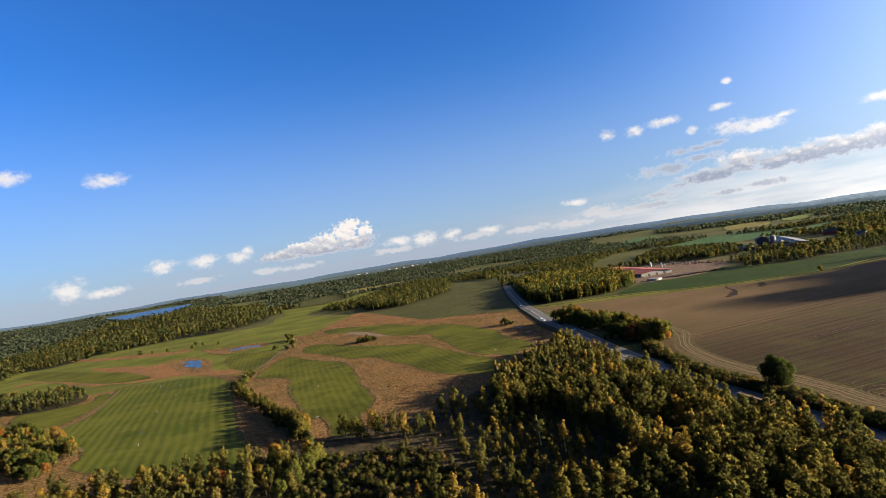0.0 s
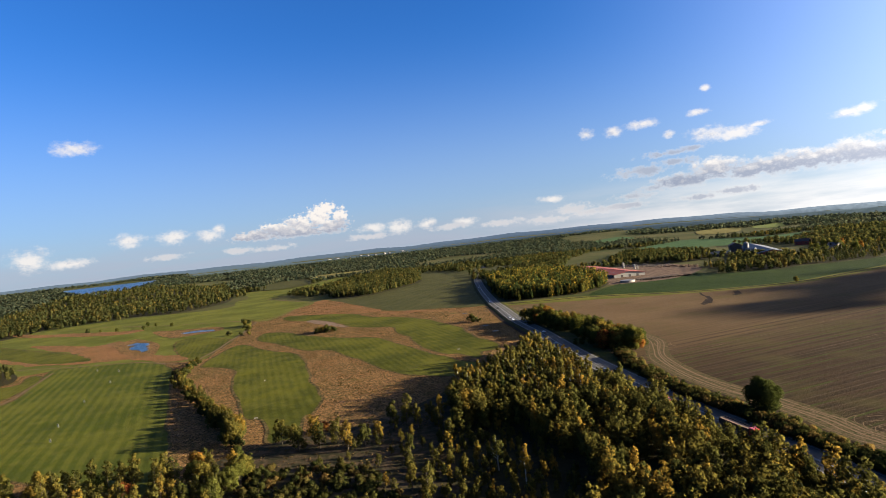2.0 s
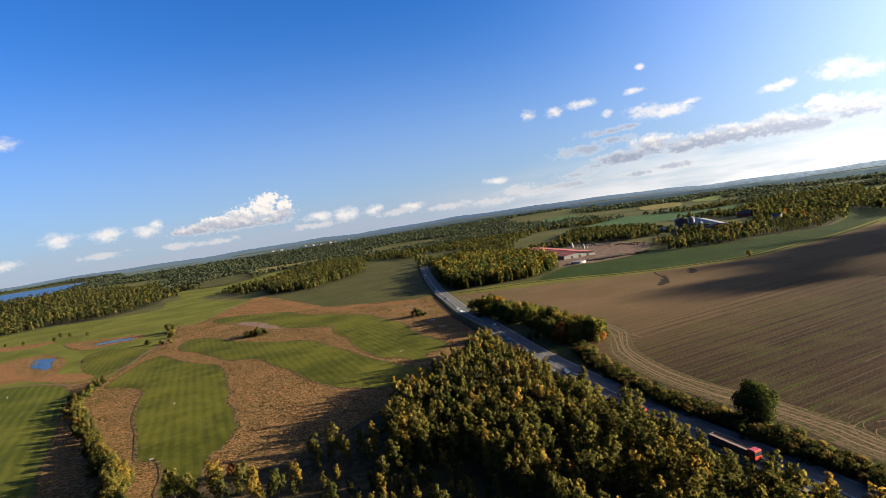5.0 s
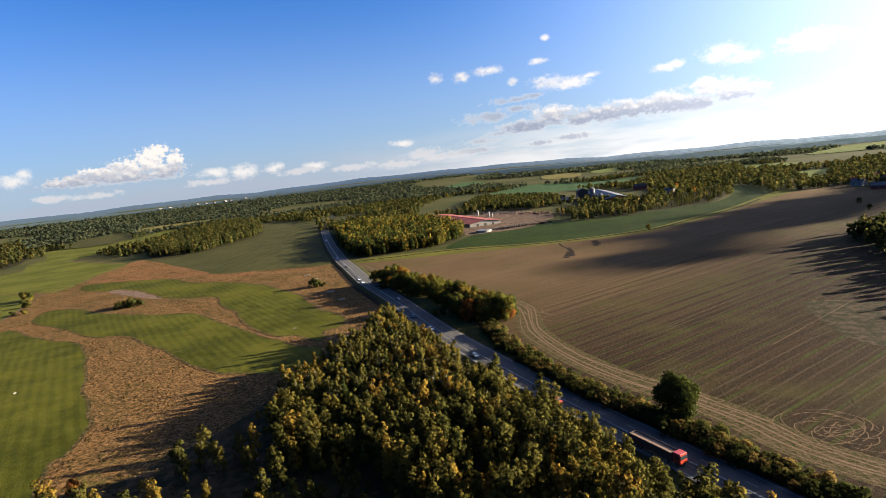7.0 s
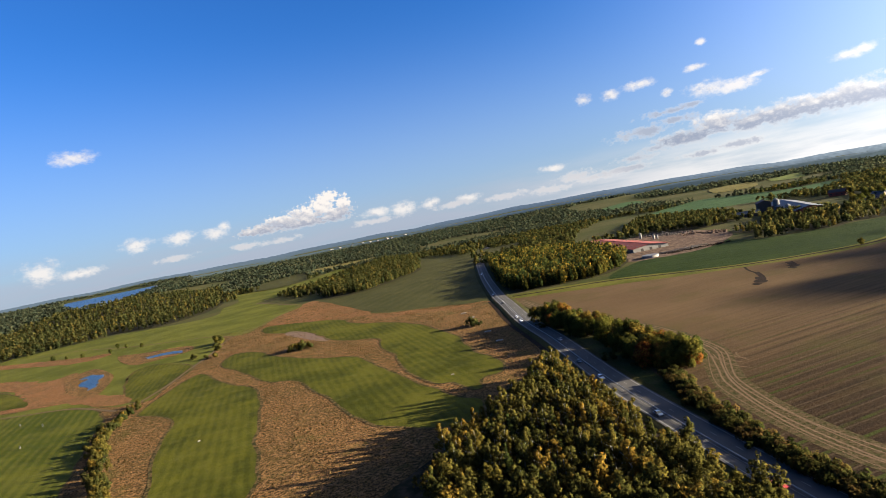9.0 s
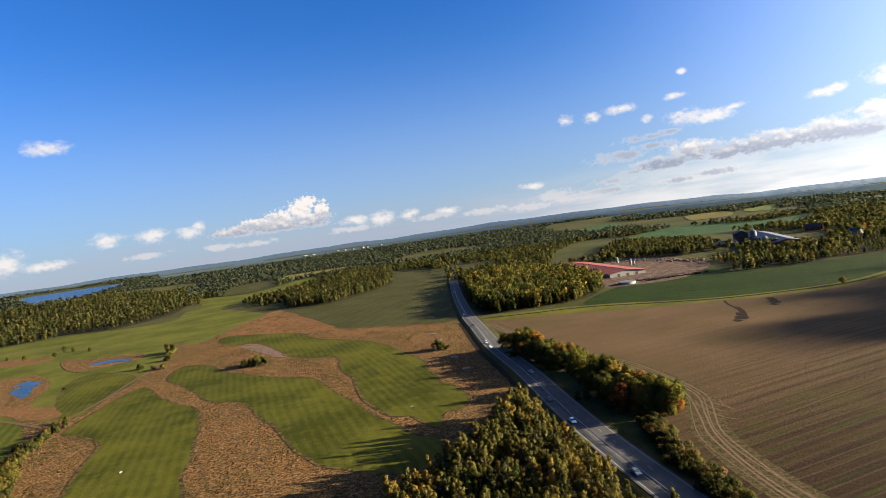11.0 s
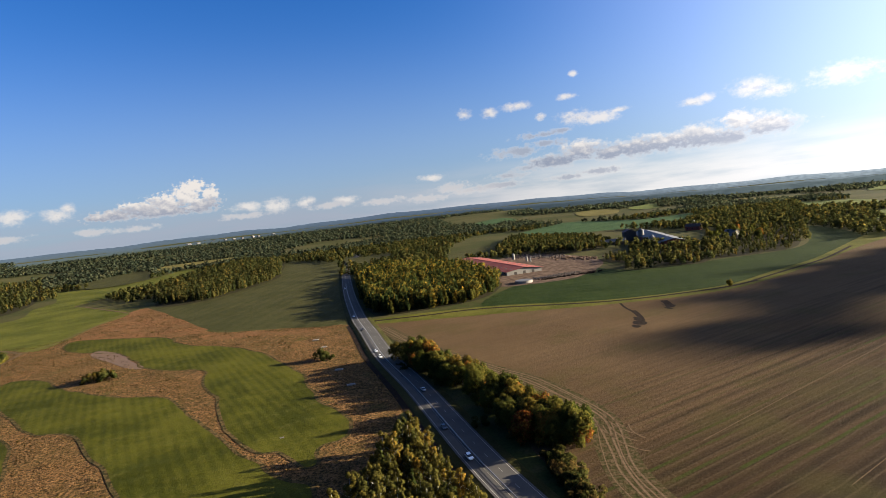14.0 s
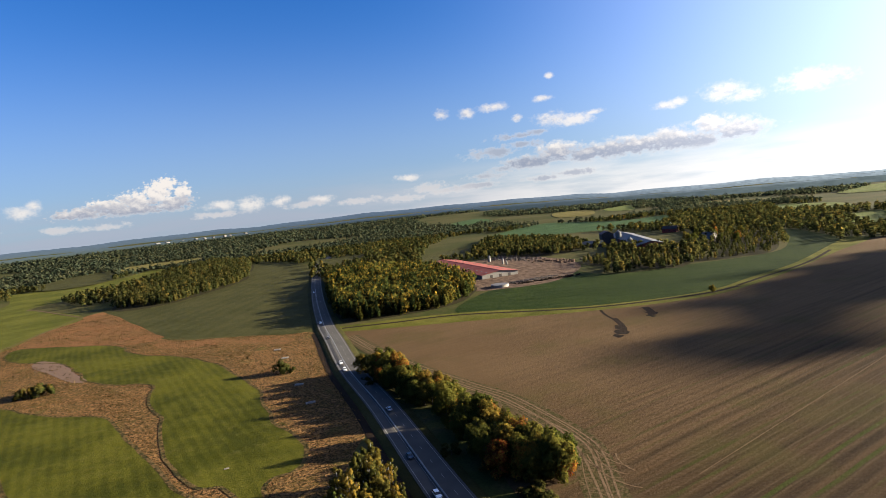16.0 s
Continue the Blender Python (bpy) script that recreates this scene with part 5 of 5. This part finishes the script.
gable_house("farm_house", 484, 900, 20, 16, 10, 5, 9, mat_wallwhite, mat_tile, "white farmhouse behind the thicket", "house", "farm houses", 3, 1)
gable_house("farm_house", 560, 1120, -30, 24, 11, 5, 9, mat_wallred, mat_tile, "red outbuilding behind the farm", "house", "farm houses", 3, 1)
VILLAGE = ((600, 690, 10), (622, 715, 60), (648, 700, -20), (575, 640, 35), (668, 735, 80), (640, 655, 15), (700, 770, 40), (590, 600, -35))
for i, (x, y, a) in enumerate(VILLAGE):
    gable_house("village_house", x, y, a, 14, 9, 4.2, 7.4, (mat_wallwhite, mat_wallred)[i % 2], (mat_tile, mat_redroof, mat_walldark)[i % 3], ("white" if i % 2 == 0 else "red") + " village house among trees", "house", "village houses", 2, 1)


for i in range(12):
    a, r0 = radians(-17.5 + 0.75 * i + rng.normal() * 0.25), 3520 + rng.uniform(-60, 60)
    gable_house("town_block", r0 * math.sin(a), 200 + r0 * math.cos(a), rng.uniform(-30, 30), rng.uniform(12, 28), rng.uniform(9, 14), rng.uniform(9, 13), rng.uniform(13.5, 15), mat_tile, mat_tile, "pale town block far off above the woods", "building", "distant town", 3, 1)


def silo(x, y, r, h, mat, label, dome=True):
    root = new("silo")
    bm = bmesh.new()
    bmesh.ops.create_cone(bm, cap_ends=True, segments=20, radius1=r, radius2=r, depth=h, matrix=Matrix.Translation((0, 0, h / 2)))
    part("shell", bm, mat, root)
    bm = bmesh.new()
    bmesh.ops.create_cone(bm, cap_ends=True, segments=20, radius1=r * 1.04, radius2=r * 0.25, depth=r * 0.6, matrix=Matrix.Translation((0, 0, h + r * 0.3)))
    part("cap", bm, mat_greymetal, root)
    for k in range(4):
        bm = bmesh.new()
        bmesh.ops.create_cone(bm, cap_ends=True, segments=20, radius1=r * 1.02, radius2=r * 1.02, depth=0.25, matrix=Matrix.Translation((0, 0, h * (k + 0.5) / 4)))
        part("hoop", bm, mat_greymetal, root)
    root.matrix_basis = pose(x, y, float(land(x, y)) + 0.1)
    return tagged(root, label, "silo", "silos")


silo(200, 958, 1.8, 7.5, mat_wallwhite, "white feed silo behind the red barn")
silo(207, 915, 1.4, 6.5, mat_wallwhite, "white feed silo behind the red barn")
silo(209, 905, 1.1, 5.0, mat_wallwhite, "small white feed silo behind the red barn")
silo(399, 985, 4.2, 16, mat_greymetal, "grey steel silo beside the granary")
silo(388, 930, 3.6, 10, mat_wallwhite, "white feed tank beside the cattle barn")
silo(381, 915, 3.6, 10, mat_wallwhite, "white feed tank beside the cattle barn")


def round_tank(x, y):
    root = new("slurry_tank")
    bm = bmesh.new()
    bmesh.ops.create_cone(bm, cap_ends=True, segments=28, radius1=8.5, radius2=8.5, depth=2.4, matrix=Matrix.Translation((0, 0, 1.2)))
    part("wall", bm, mat_wallwhite, root)
    bm = bmesh.new()
    bmesh.ops.create_cone(bm, cap_ends=True, segments=28, radius1=8.1, radius2=8.1, depth=0.1, matrix=Matrix.Translation((0, 0, 2.42)))
    part("cover", bm, mat_greymetal, root)
    root.matrix_basis = pose(x, y, 0.1)
    tagged(root, "low round white tank beside the crop field", "tank")


round_tank(156, 737)


def heap(name, x0, y0, x1, y1, count, size, mat, label, seed, spread):
    """Lumps piled along a line: rubble or soil, one mesh."""
    r = np.random.default_rng(seed)
    bm = bmesh.new()
    bmesh.ops.create_icosphere(bm, subdivisions=1, radius=1)
    base, tri = np.array([v.co[:] for v in bm.verts]), np.array([[v.index for v in f.verts] for f in bm.faces])
    bm.free()
    verts, faces = [], []
    for i in range(count):
        f = r.uniform()
        c = np.array([x0 + (x1 - x0) * f, y0 + (y1 - y0) * f, 0]) + np.append(r.normal(size=2) * spread, 0)
        s = size * r.uniform(0.5, 1.4, 3) * (1, 1, 0.7)
        verts.append((base + r.normal(size=base.shape) * 0.16) * s + c + (0, 0, s[2] * 0.4))
        faces.append(tri + i * len(base))
    ob = new(name, mesh_from(name, np.concatenate(verts), np.concatenate(faces), mat))
    tagged(ob, label, "rubble heap", kind="stuff")


heap("rubble_heap", 163, 748, 222, 758, 150, 1.2, mat_stone, "row of grey rubble and earth beside the barn yard", 3, 3.5)
heap("rubble_heap", 175, 738, 238, 745, 120, 1.1, mat_ditch, "row of dark earth heaps along the crop field", 4, 2.5)
heap("rubble_heap", 222, 1000, 250, 920, 240, 1.3, mat_stone, "field of grey rubble behind the barn", 8, 9.0)
heap("rubble_heap", 245, 910, 275, 850, 90, 1.6, mat_soil, "brown soil heaps behind the barn", 9, 6.0)

# ---------------------------------------------------------------- things on the lawns and rough
def slab_cover(x, y, turn):
    root = new("well_cover")
    bm = bmesh.new()
    box(bm, (-2.2, -1.3, 0), (2.2, 1.3, 0.45), 0.05)
    part("slab", bm, mat_wallwhite, root)
    bm = bmesh.new()
    box(bm, (-1.3, -0.7, 0.45), (1.3, 0.7, 0.52), 0.02)
    part("lid", bm, mat_greymetal, root)
    root.matrix_basis = pose(x, y, 0.1, 0, 0, turn)
    tagged(root, "pale concrete well cover in the dry grass", "well cover", "well covers")


for x, y, a in ((-4, 473, 5), (-12, 506, -10), (-34, 597, 0), (-26, 570, 8)):
    slab_cover(x, y, a)


def tee_bench(x, y, turn):
    root = new("tee_bench")
    bm = bmesh.new()
    box(bm, (-1.8, -0.5, 0.42), (1.8, 0.5, 0.5), 0.02)
    part("seat", bm, mat_wallwhite, root)
    bm = bmesh.new()
    box(bm, (-1.8, 0.45, 0.5), (1.8, 0.55, 1.1), 0.02)
    part("backrest", bm, mat_wallwhite, root)
    for s in (-1, 1):
        bm = bmesh.new()
        box(bm, (s * 1.4 - 0.1, -0.45, 0), (s * 1.4 + 0.1, 0.5, 0.42))
        part("leg", bm, mat_greymetal, root)
    root.matrix_basis = pose(x, y, 0.15, 0, 0, turn) @ Matrix.Scale(0.45, 4)
    tagged(root, "white tee bench on the mown fairway", "bench", "tee benches")


for x, y, a in ((-29, 413, 15), (-118, 290, 20), (-147, 372, 80)):
    tee_bench(x, y, a)


def range_target(x, y):
    root = new("range_target")
    bm = bmesh.new()
    box(bm, (-0.9, -0.08, 0.35), (0.9, 0.08, 1.7), 0.03)
    part("board", bm, mat_paint, root)
    for s in (-1, 1):
        bm = bmesh.new()
        box(bm, (s * 0.7 - 0.05, -0.05, 0), (s * 0.7 + 0.05, 0.05, 0.35))
        part("post", bm, mat_greymetal, root)
    root.matrix_basis = pose(x, y, 0.15, 0, 0, -35)
    tagged(root, "white distance board on the driving range", "distance board", "distance boards")


for x, y in ((-277, 412), (-255, 357), (-231, 306), (-214, 280), (-326, 466), (-300, 455)):
    range_target(x, y)


# ---------------------------------------------------------------- traffic
def car(name, paint, label, long=4.5, wide=1.82, tall=1.46, estate=0.0):
    root = new(name)
    w = wide / 2
    bm = bmesh.new()
    side = [(-long / 2, 0.35), (-long / 2, 0.78), (-long * 0.30, 0.92), (long * 0.40, 0.98), (long / 2, 0.90), (long / 2, 0.35)]
    rings = [[bm.verts.new((s * w * k, py, pz)) for py, pz in side] for s, k in ((-1, 1), (1, 1))]
    bm.faces.new(rings[0])
    bm.faces.new(rings[1][::-1])
    for i in range(6):
        bm.faces.new((rings[0][i], rings[1][i], rings[1][(i + 1) % 6], rings[0][(i + 1) % 6]))
    bmesh.ops.recalc_face_normals(bm, faces=bm.faces)
    bmesh.ops.bevel(bm, geom=list(bm.edges), offset=0.09, segments=2, affect="EDGES")
    body = part("body", bm, paint, root)
    bm = bmesh.new()
    back = long * (0.40 if estate else 0.30)
    low, top = [(-long * 0.22, 0.94), (back + 0.25, 0.96)], [(-long * 0.05, tall - 0.05), (back - 0.15, tall - 0.07)]
    v = [bm.verts.new((s * w * k, py, pz)) for (pts, k) in ((low, 0.93), (top, 0.74)) for py, pz in pts for s in (-1, 1)]
    for q in ((0, 1, 3, 2), (4, 6, 7, 5), (0, 4, 5, 1), (2, 3, 7, 6), (0, 2, 6, 4), (1, 5, 7, 3)):
        bm.faces.new([v[i] for i in q])
    bmesh.ops.recalc_face_normals(bm, faces=bm.faces)
    part("cabin_glass", bm, mat_glass, root)
    bm = bmesh.new()
    box(bm, (-w * 0.75, -long * 0.05, tall - 0.07), (w * 0.75, back - 0.13, tall), 0.03)
    part("roof", bm, paint, root)
    for sx in (-1, 1):
        for sy in (-1, 1):
            bm = bmesh.new()
            bmesh.ops.create_cone(bm, cap_ends=True, segments=16, radius1=0.33, radius2=0.33, depth=0.22, matrix=pose(sx * (w - 0.08), sy * long * 0.31, 0.33, 0, 90, 0))
            wheel = part("wheel", bm, mat_tyre, root)
            bm = bmesh.new()
            bmesh.ops.create_cone(bm, cap_ends=True, segments=12, radius1=0.21, radius2=0.19, depth=0.05, matrix=pose(sx * (w + 0.03), sy * long * 0.31, 0.33, 0, 90, 0))
            part("rim", bm, mat_steel, wheel)
        bm = bmesh.new()
        box(bm, (sx * w * 0.72 - 0.2, -long / 2 - 0.02, 0.62), (sx * w * 0.72 + 0.2, -long / 2 + 0.06, 0.76), 0.02)
        part("headlight", bm, mat_glass, body)
        bm = bmesh.new()
        box(bm, (sx * w * 0.78 - 0.14, long / 2 - 0.06, 0.66), (sx * w * 0.78 + 0.14, long / 2 + 0.02, 0.84), 0.02)
        part("tail_light", bm, mat_tail, body)
    return tagged(root, label, "car", "cars on the road")


def on_road(ob, y, lane, coming):
    """Stands a vehicle on the road: lane is the offset to the right of the middle; coming: it faces the camera's start."""
    i = int(np.argmin(np.abs(ROAD[:, 1] - y)))
    d = ROAD[min(i + 1, len(ROAD) - 1)] - ROAD[i - 1]
    d /= np.linalg.norm(d)
    x = np.interp(y, ROAD[:, 1], ROAD[:, 0])
    turn = math.degrees(math.atan2(d[1], d[0])) - 90 + (0 if coming else 180)
    ob.matrix_basis = pose(x + d[1] * lane, y - d[0] * lane, float(land(x, y)) + 0.56, 0, 0, turn)


def paint(name, colour):
    m = plain(name, colour, 0.28, 0.5, 0.05)
    m.node_tree.nodes["Principled BSDF"].inputs["Coat Weight"].default_value = 0.6
    return m


mat_tail = plain("tail_lamp", (0.35, 0.02, 0.02), 0.3)
for y, lane, coming, colour, kind, label, est in (
        (396, -3.4, True, (0.03, 0.032, 0.036), "dark_car", "dark grey hatchback on the asphalt road", 0), (519, -3.4, True, (0.75, 0.75, 0.74), "white_car", "white estate car on the asphalt road", 1),
        (535, -3.3, True, (0.62, 0.64, 0.66), "silver_car", "silver hatchback on the asphalt road", 0), (608, -3.4, True, (0.035, 0.03, 0.03), "black_car", "black estate car on the asphalt road", 1),
        (318, -3.3, True, (0.05, 0.07, 0.11), "blue_car", "dark blue saloon on the asphalt road", 0), (367, -3.4, True, (0.68, 0.69, 0.70), "pale_car", "pale silver estate car on the asphalt road", 1),
        (445, 1.2, False, (0.34, 0.35, 0.37), "grey_car", "mid grey hatchback on the asphalt road", 0), (671, -3.4, True, (0.7, 0.7, 0.7), "white_hatchback", "white hatchback on the distant road", 0),
        (263, -3.4, True, (0.33, 0.03, 0.025), "red_car", "red hatchback on the asphalt road", 0), (871, -3.3, True, (0.7, 0.7, 0.7), "white_van_car", "white estate car on the distant road", 1)):
    on_road(car(kind, paint(kind + "_paint", colour), label, estate=est), y, lane, coming)


def truck():
    root = new("truck")
    red = paint("truck_red", (0.26, 0.031, 0.0155))
    bm = bmesh.new()
    box(bm, (-1.25, -8.2, 0.9), (1.25, -6.0, 3.5), 0.14)
    cab = part("cab", bm, red, root, "red cab")
    bm = bmesh.new()
    box(bm, (-1.1, -8.25, 2.1), (1.1, -8.17, 3.0), 0.03)
    part("windscreen", bm, mat_glass, cab)
    for s in (-1, 1):
        bm = bmesh.new()
        box(bm, (s * 1.25 - 0.03, -7.9, 2.1), (s * 1.25 + 0.03, -6.9, 2.9), 0.02)
        part("side_window", bm, mat_glass, cab)
    bm = bmesh.new()
    box(bm, (-0.5, -8.0, 0.6), (0.5, 8.0, 0.95), 0.05)
    part("chassis", bm, mat_walldark, root)
    rust = plain("load_brown", (0.124, 0.0806, 0.0558), 0.9, 0.2, 0.4, 1.2)
    for lo, hi in (((-1.25, -5.6, 1.0), (-1.15, 8.0, 3.0)), ((1.15, -5.6, 1.0), (1.25, 8.0, 3.0)), ((-1.25, -5.6, 1.0), (1.25, -5.5, 3.0)), ((-1.25, 7.9, 1.0), (1.25, 8.0, 3.0))):
        bm = bmesh.new()
        box(bm, lo, hi, 0.02)
        part("tipper_side", bm, mat_walldark, root)
    bm = bmesh.new()
    box(bm, (-1.15, -5.5, 1.0), (1.15, 7.9, 2.75), 0.12)
    part("load", bm, rust, root, "brown gravel load")
    for sx in (-1, 1):
        for yy in (-7.1, -4.2, 4.4, 5.7, 7.0):
            bm = bmesh.new()
            bmesh.ops.create_cone(bm, cap_ends=True, segments=16, radius1=0.5, radius2=0.5, depth=0.35, matrix=pose(sx * 1.05, yy, 0.5, 0, 90, 0))
            wheel = part("wheel", bm, mat_tyre, root)
            bm = bmesh.new()
            bmesh.ops.create_cone(bm, cap_ends=True, segments=12, radius1=0.28, radius2=0.28, depth=0.06, matrix=pose(sx * 1.23, yy, 0.5, 0, 90, 0))
            part("rim", bm, mat_steel, wheel)
    tagged(root, "red tipper lorry with a brown load on the road", "lorry")
    return root


on_road(truck(), 224, -3.6, True)


# ---------------------------------------------------------------- barrier between the lanes
def barrier():
    root = new("cable_barrier")
    line = ROAD[(ROAD[:, 1] > 100) & (ROAD[:, 1] < 900)]
    step = np.concatenate([[0], np.cumsum(np.linalg.norm(np.diff(line, axis=0), axis=1))])
    at = np.arange(0, step[-1], 3.0)
    p = np.stack([np.interp(at, step, line[:, 0]) - 1.4, np.interp(at, step, line[:, 1])], 1)
    bm = bmesh.new()
    box(bm, (-0.05, -0.08, 0), (0.05, 0.08, 0.8), 0.015)
    first = part("post", bm, mat_steel, root)
    for i, (x, y) in enumerate(p):
        post = first if i == 0 else new("post", first.data)
        post.parent, post.location = root, (x, y, 0.55)
    for h in (0.52, 0.72):
        c = ribbon("cable", np.stack([line[:, 0] - 1.4, line[:, 1]], 1), -0.04, 0.04, 0.55 + h, mat_steel, 0.06)
        c.parent = root
    tagged(root, "steel cable barrier between the road lanes", "barrier")


barrier()


# ---------------------------------------------------------------- rough tufts and a passing cloud
def tufts():
    r = np.random.default_rng(77)
    o = np.array(ROUGH, float)
    p = r.uniform(o.min(0), o.max(0), (120000, 2))
    p = p[inside(p, o)]
    clump = np.array([noise.noise((x * 0.06, y * 0.06, 2.0)) + 0.6 * noise.noise((x * 0.2, y * 0.2, 6.0)) for x, y in p])
    p = p[clump > -0.06]
    keep = np.ones(len(p), bool)
    for o in (FAIRWAY_A, FAIRWAY_B, FAIRWAY_C, RANGE, LAWN, GREEN_E, GREEN_E2, GREEN_F, POND, POND_2):
        for dx, dy in ((0, 0), (3, 0), (-3, 0), (0, 4), (0, -4)):
            keep &= ~inside(p + (dx, dy), smooth_outline(o))
    p = p[keep & off_road(p, 12)]
    out, faced = [], []
    for x, y in p:
        s = r.uniform(0.35, 0.8)
        v, n = leaf_cloud([(0, 0, 0.2, 0.6)], 5, 0.36, r, 0.6)
        faced.append(n)
        out.append(v * s + (x, y, 0.12))
    v = np.concatenate(out)
    ob = new("grass_tufts", leaf_mesh("grass_tufts", v, np.concatenate(faced), mat_tuft))
    tagged(ob, "dry tan and olive grass tufts", "grass", kind="stuff")


mat_tuft = foliage("tuft_blades", [(0.0, (0.026, 0.023, 0.008)), (0.5, (0.080, 0.051, 0.020)), (1.0, (0.125, 0.077, 0.033))], False, 12.0, 0.2)
tufts()


def cloud(x, y, z, deep, long, label, seed):
    r = np.random.default_rng(seed)
    bm = bmesh.new()
    bmesh.ops.create_icosphere(bm, subdivisions=2, radius=1)
    base, tri = np.array([v.co[:] for v in bm.verts]), np.array([[v.index for v in f.verts] for f in bm.faces])
    bm.free()
    verts, faces = [], []
    for i in range(190):
        c = r.normal(size=3) * (long, deep, 4.0)
        c[:2] = 0.92 * c[0] - 0.39 * c[1], 0.39 * c[0] + 0.92 * c[1]
        s = r.uniform(10, 26)
        verts.append((base + r.normal(size=base.shape) * 0.06) * s * (1.2, 1.2, 0.25) + c + (x, y, z))
        faces.append(tri + i * len(base))
    ob = new("cloud", mesh_from("cloud", np.concatenate(verts), np.concatenate(faces), plain("cloud_white", (0.82, 0.82, 0.82), 1.0, 0.0, 0.03), True))
    tagged(ob, label, "cloud")


REACH = 1700.0
cloud(410 + REACH * math.sin(radians(SUN_AZ)), 566 + REACH * math.cos(radians(SUN_AZ)), REACH * math.tan(radians(SUN_EL)), 20, 74, "small white fair-weather cloud shading the brown field", 12)
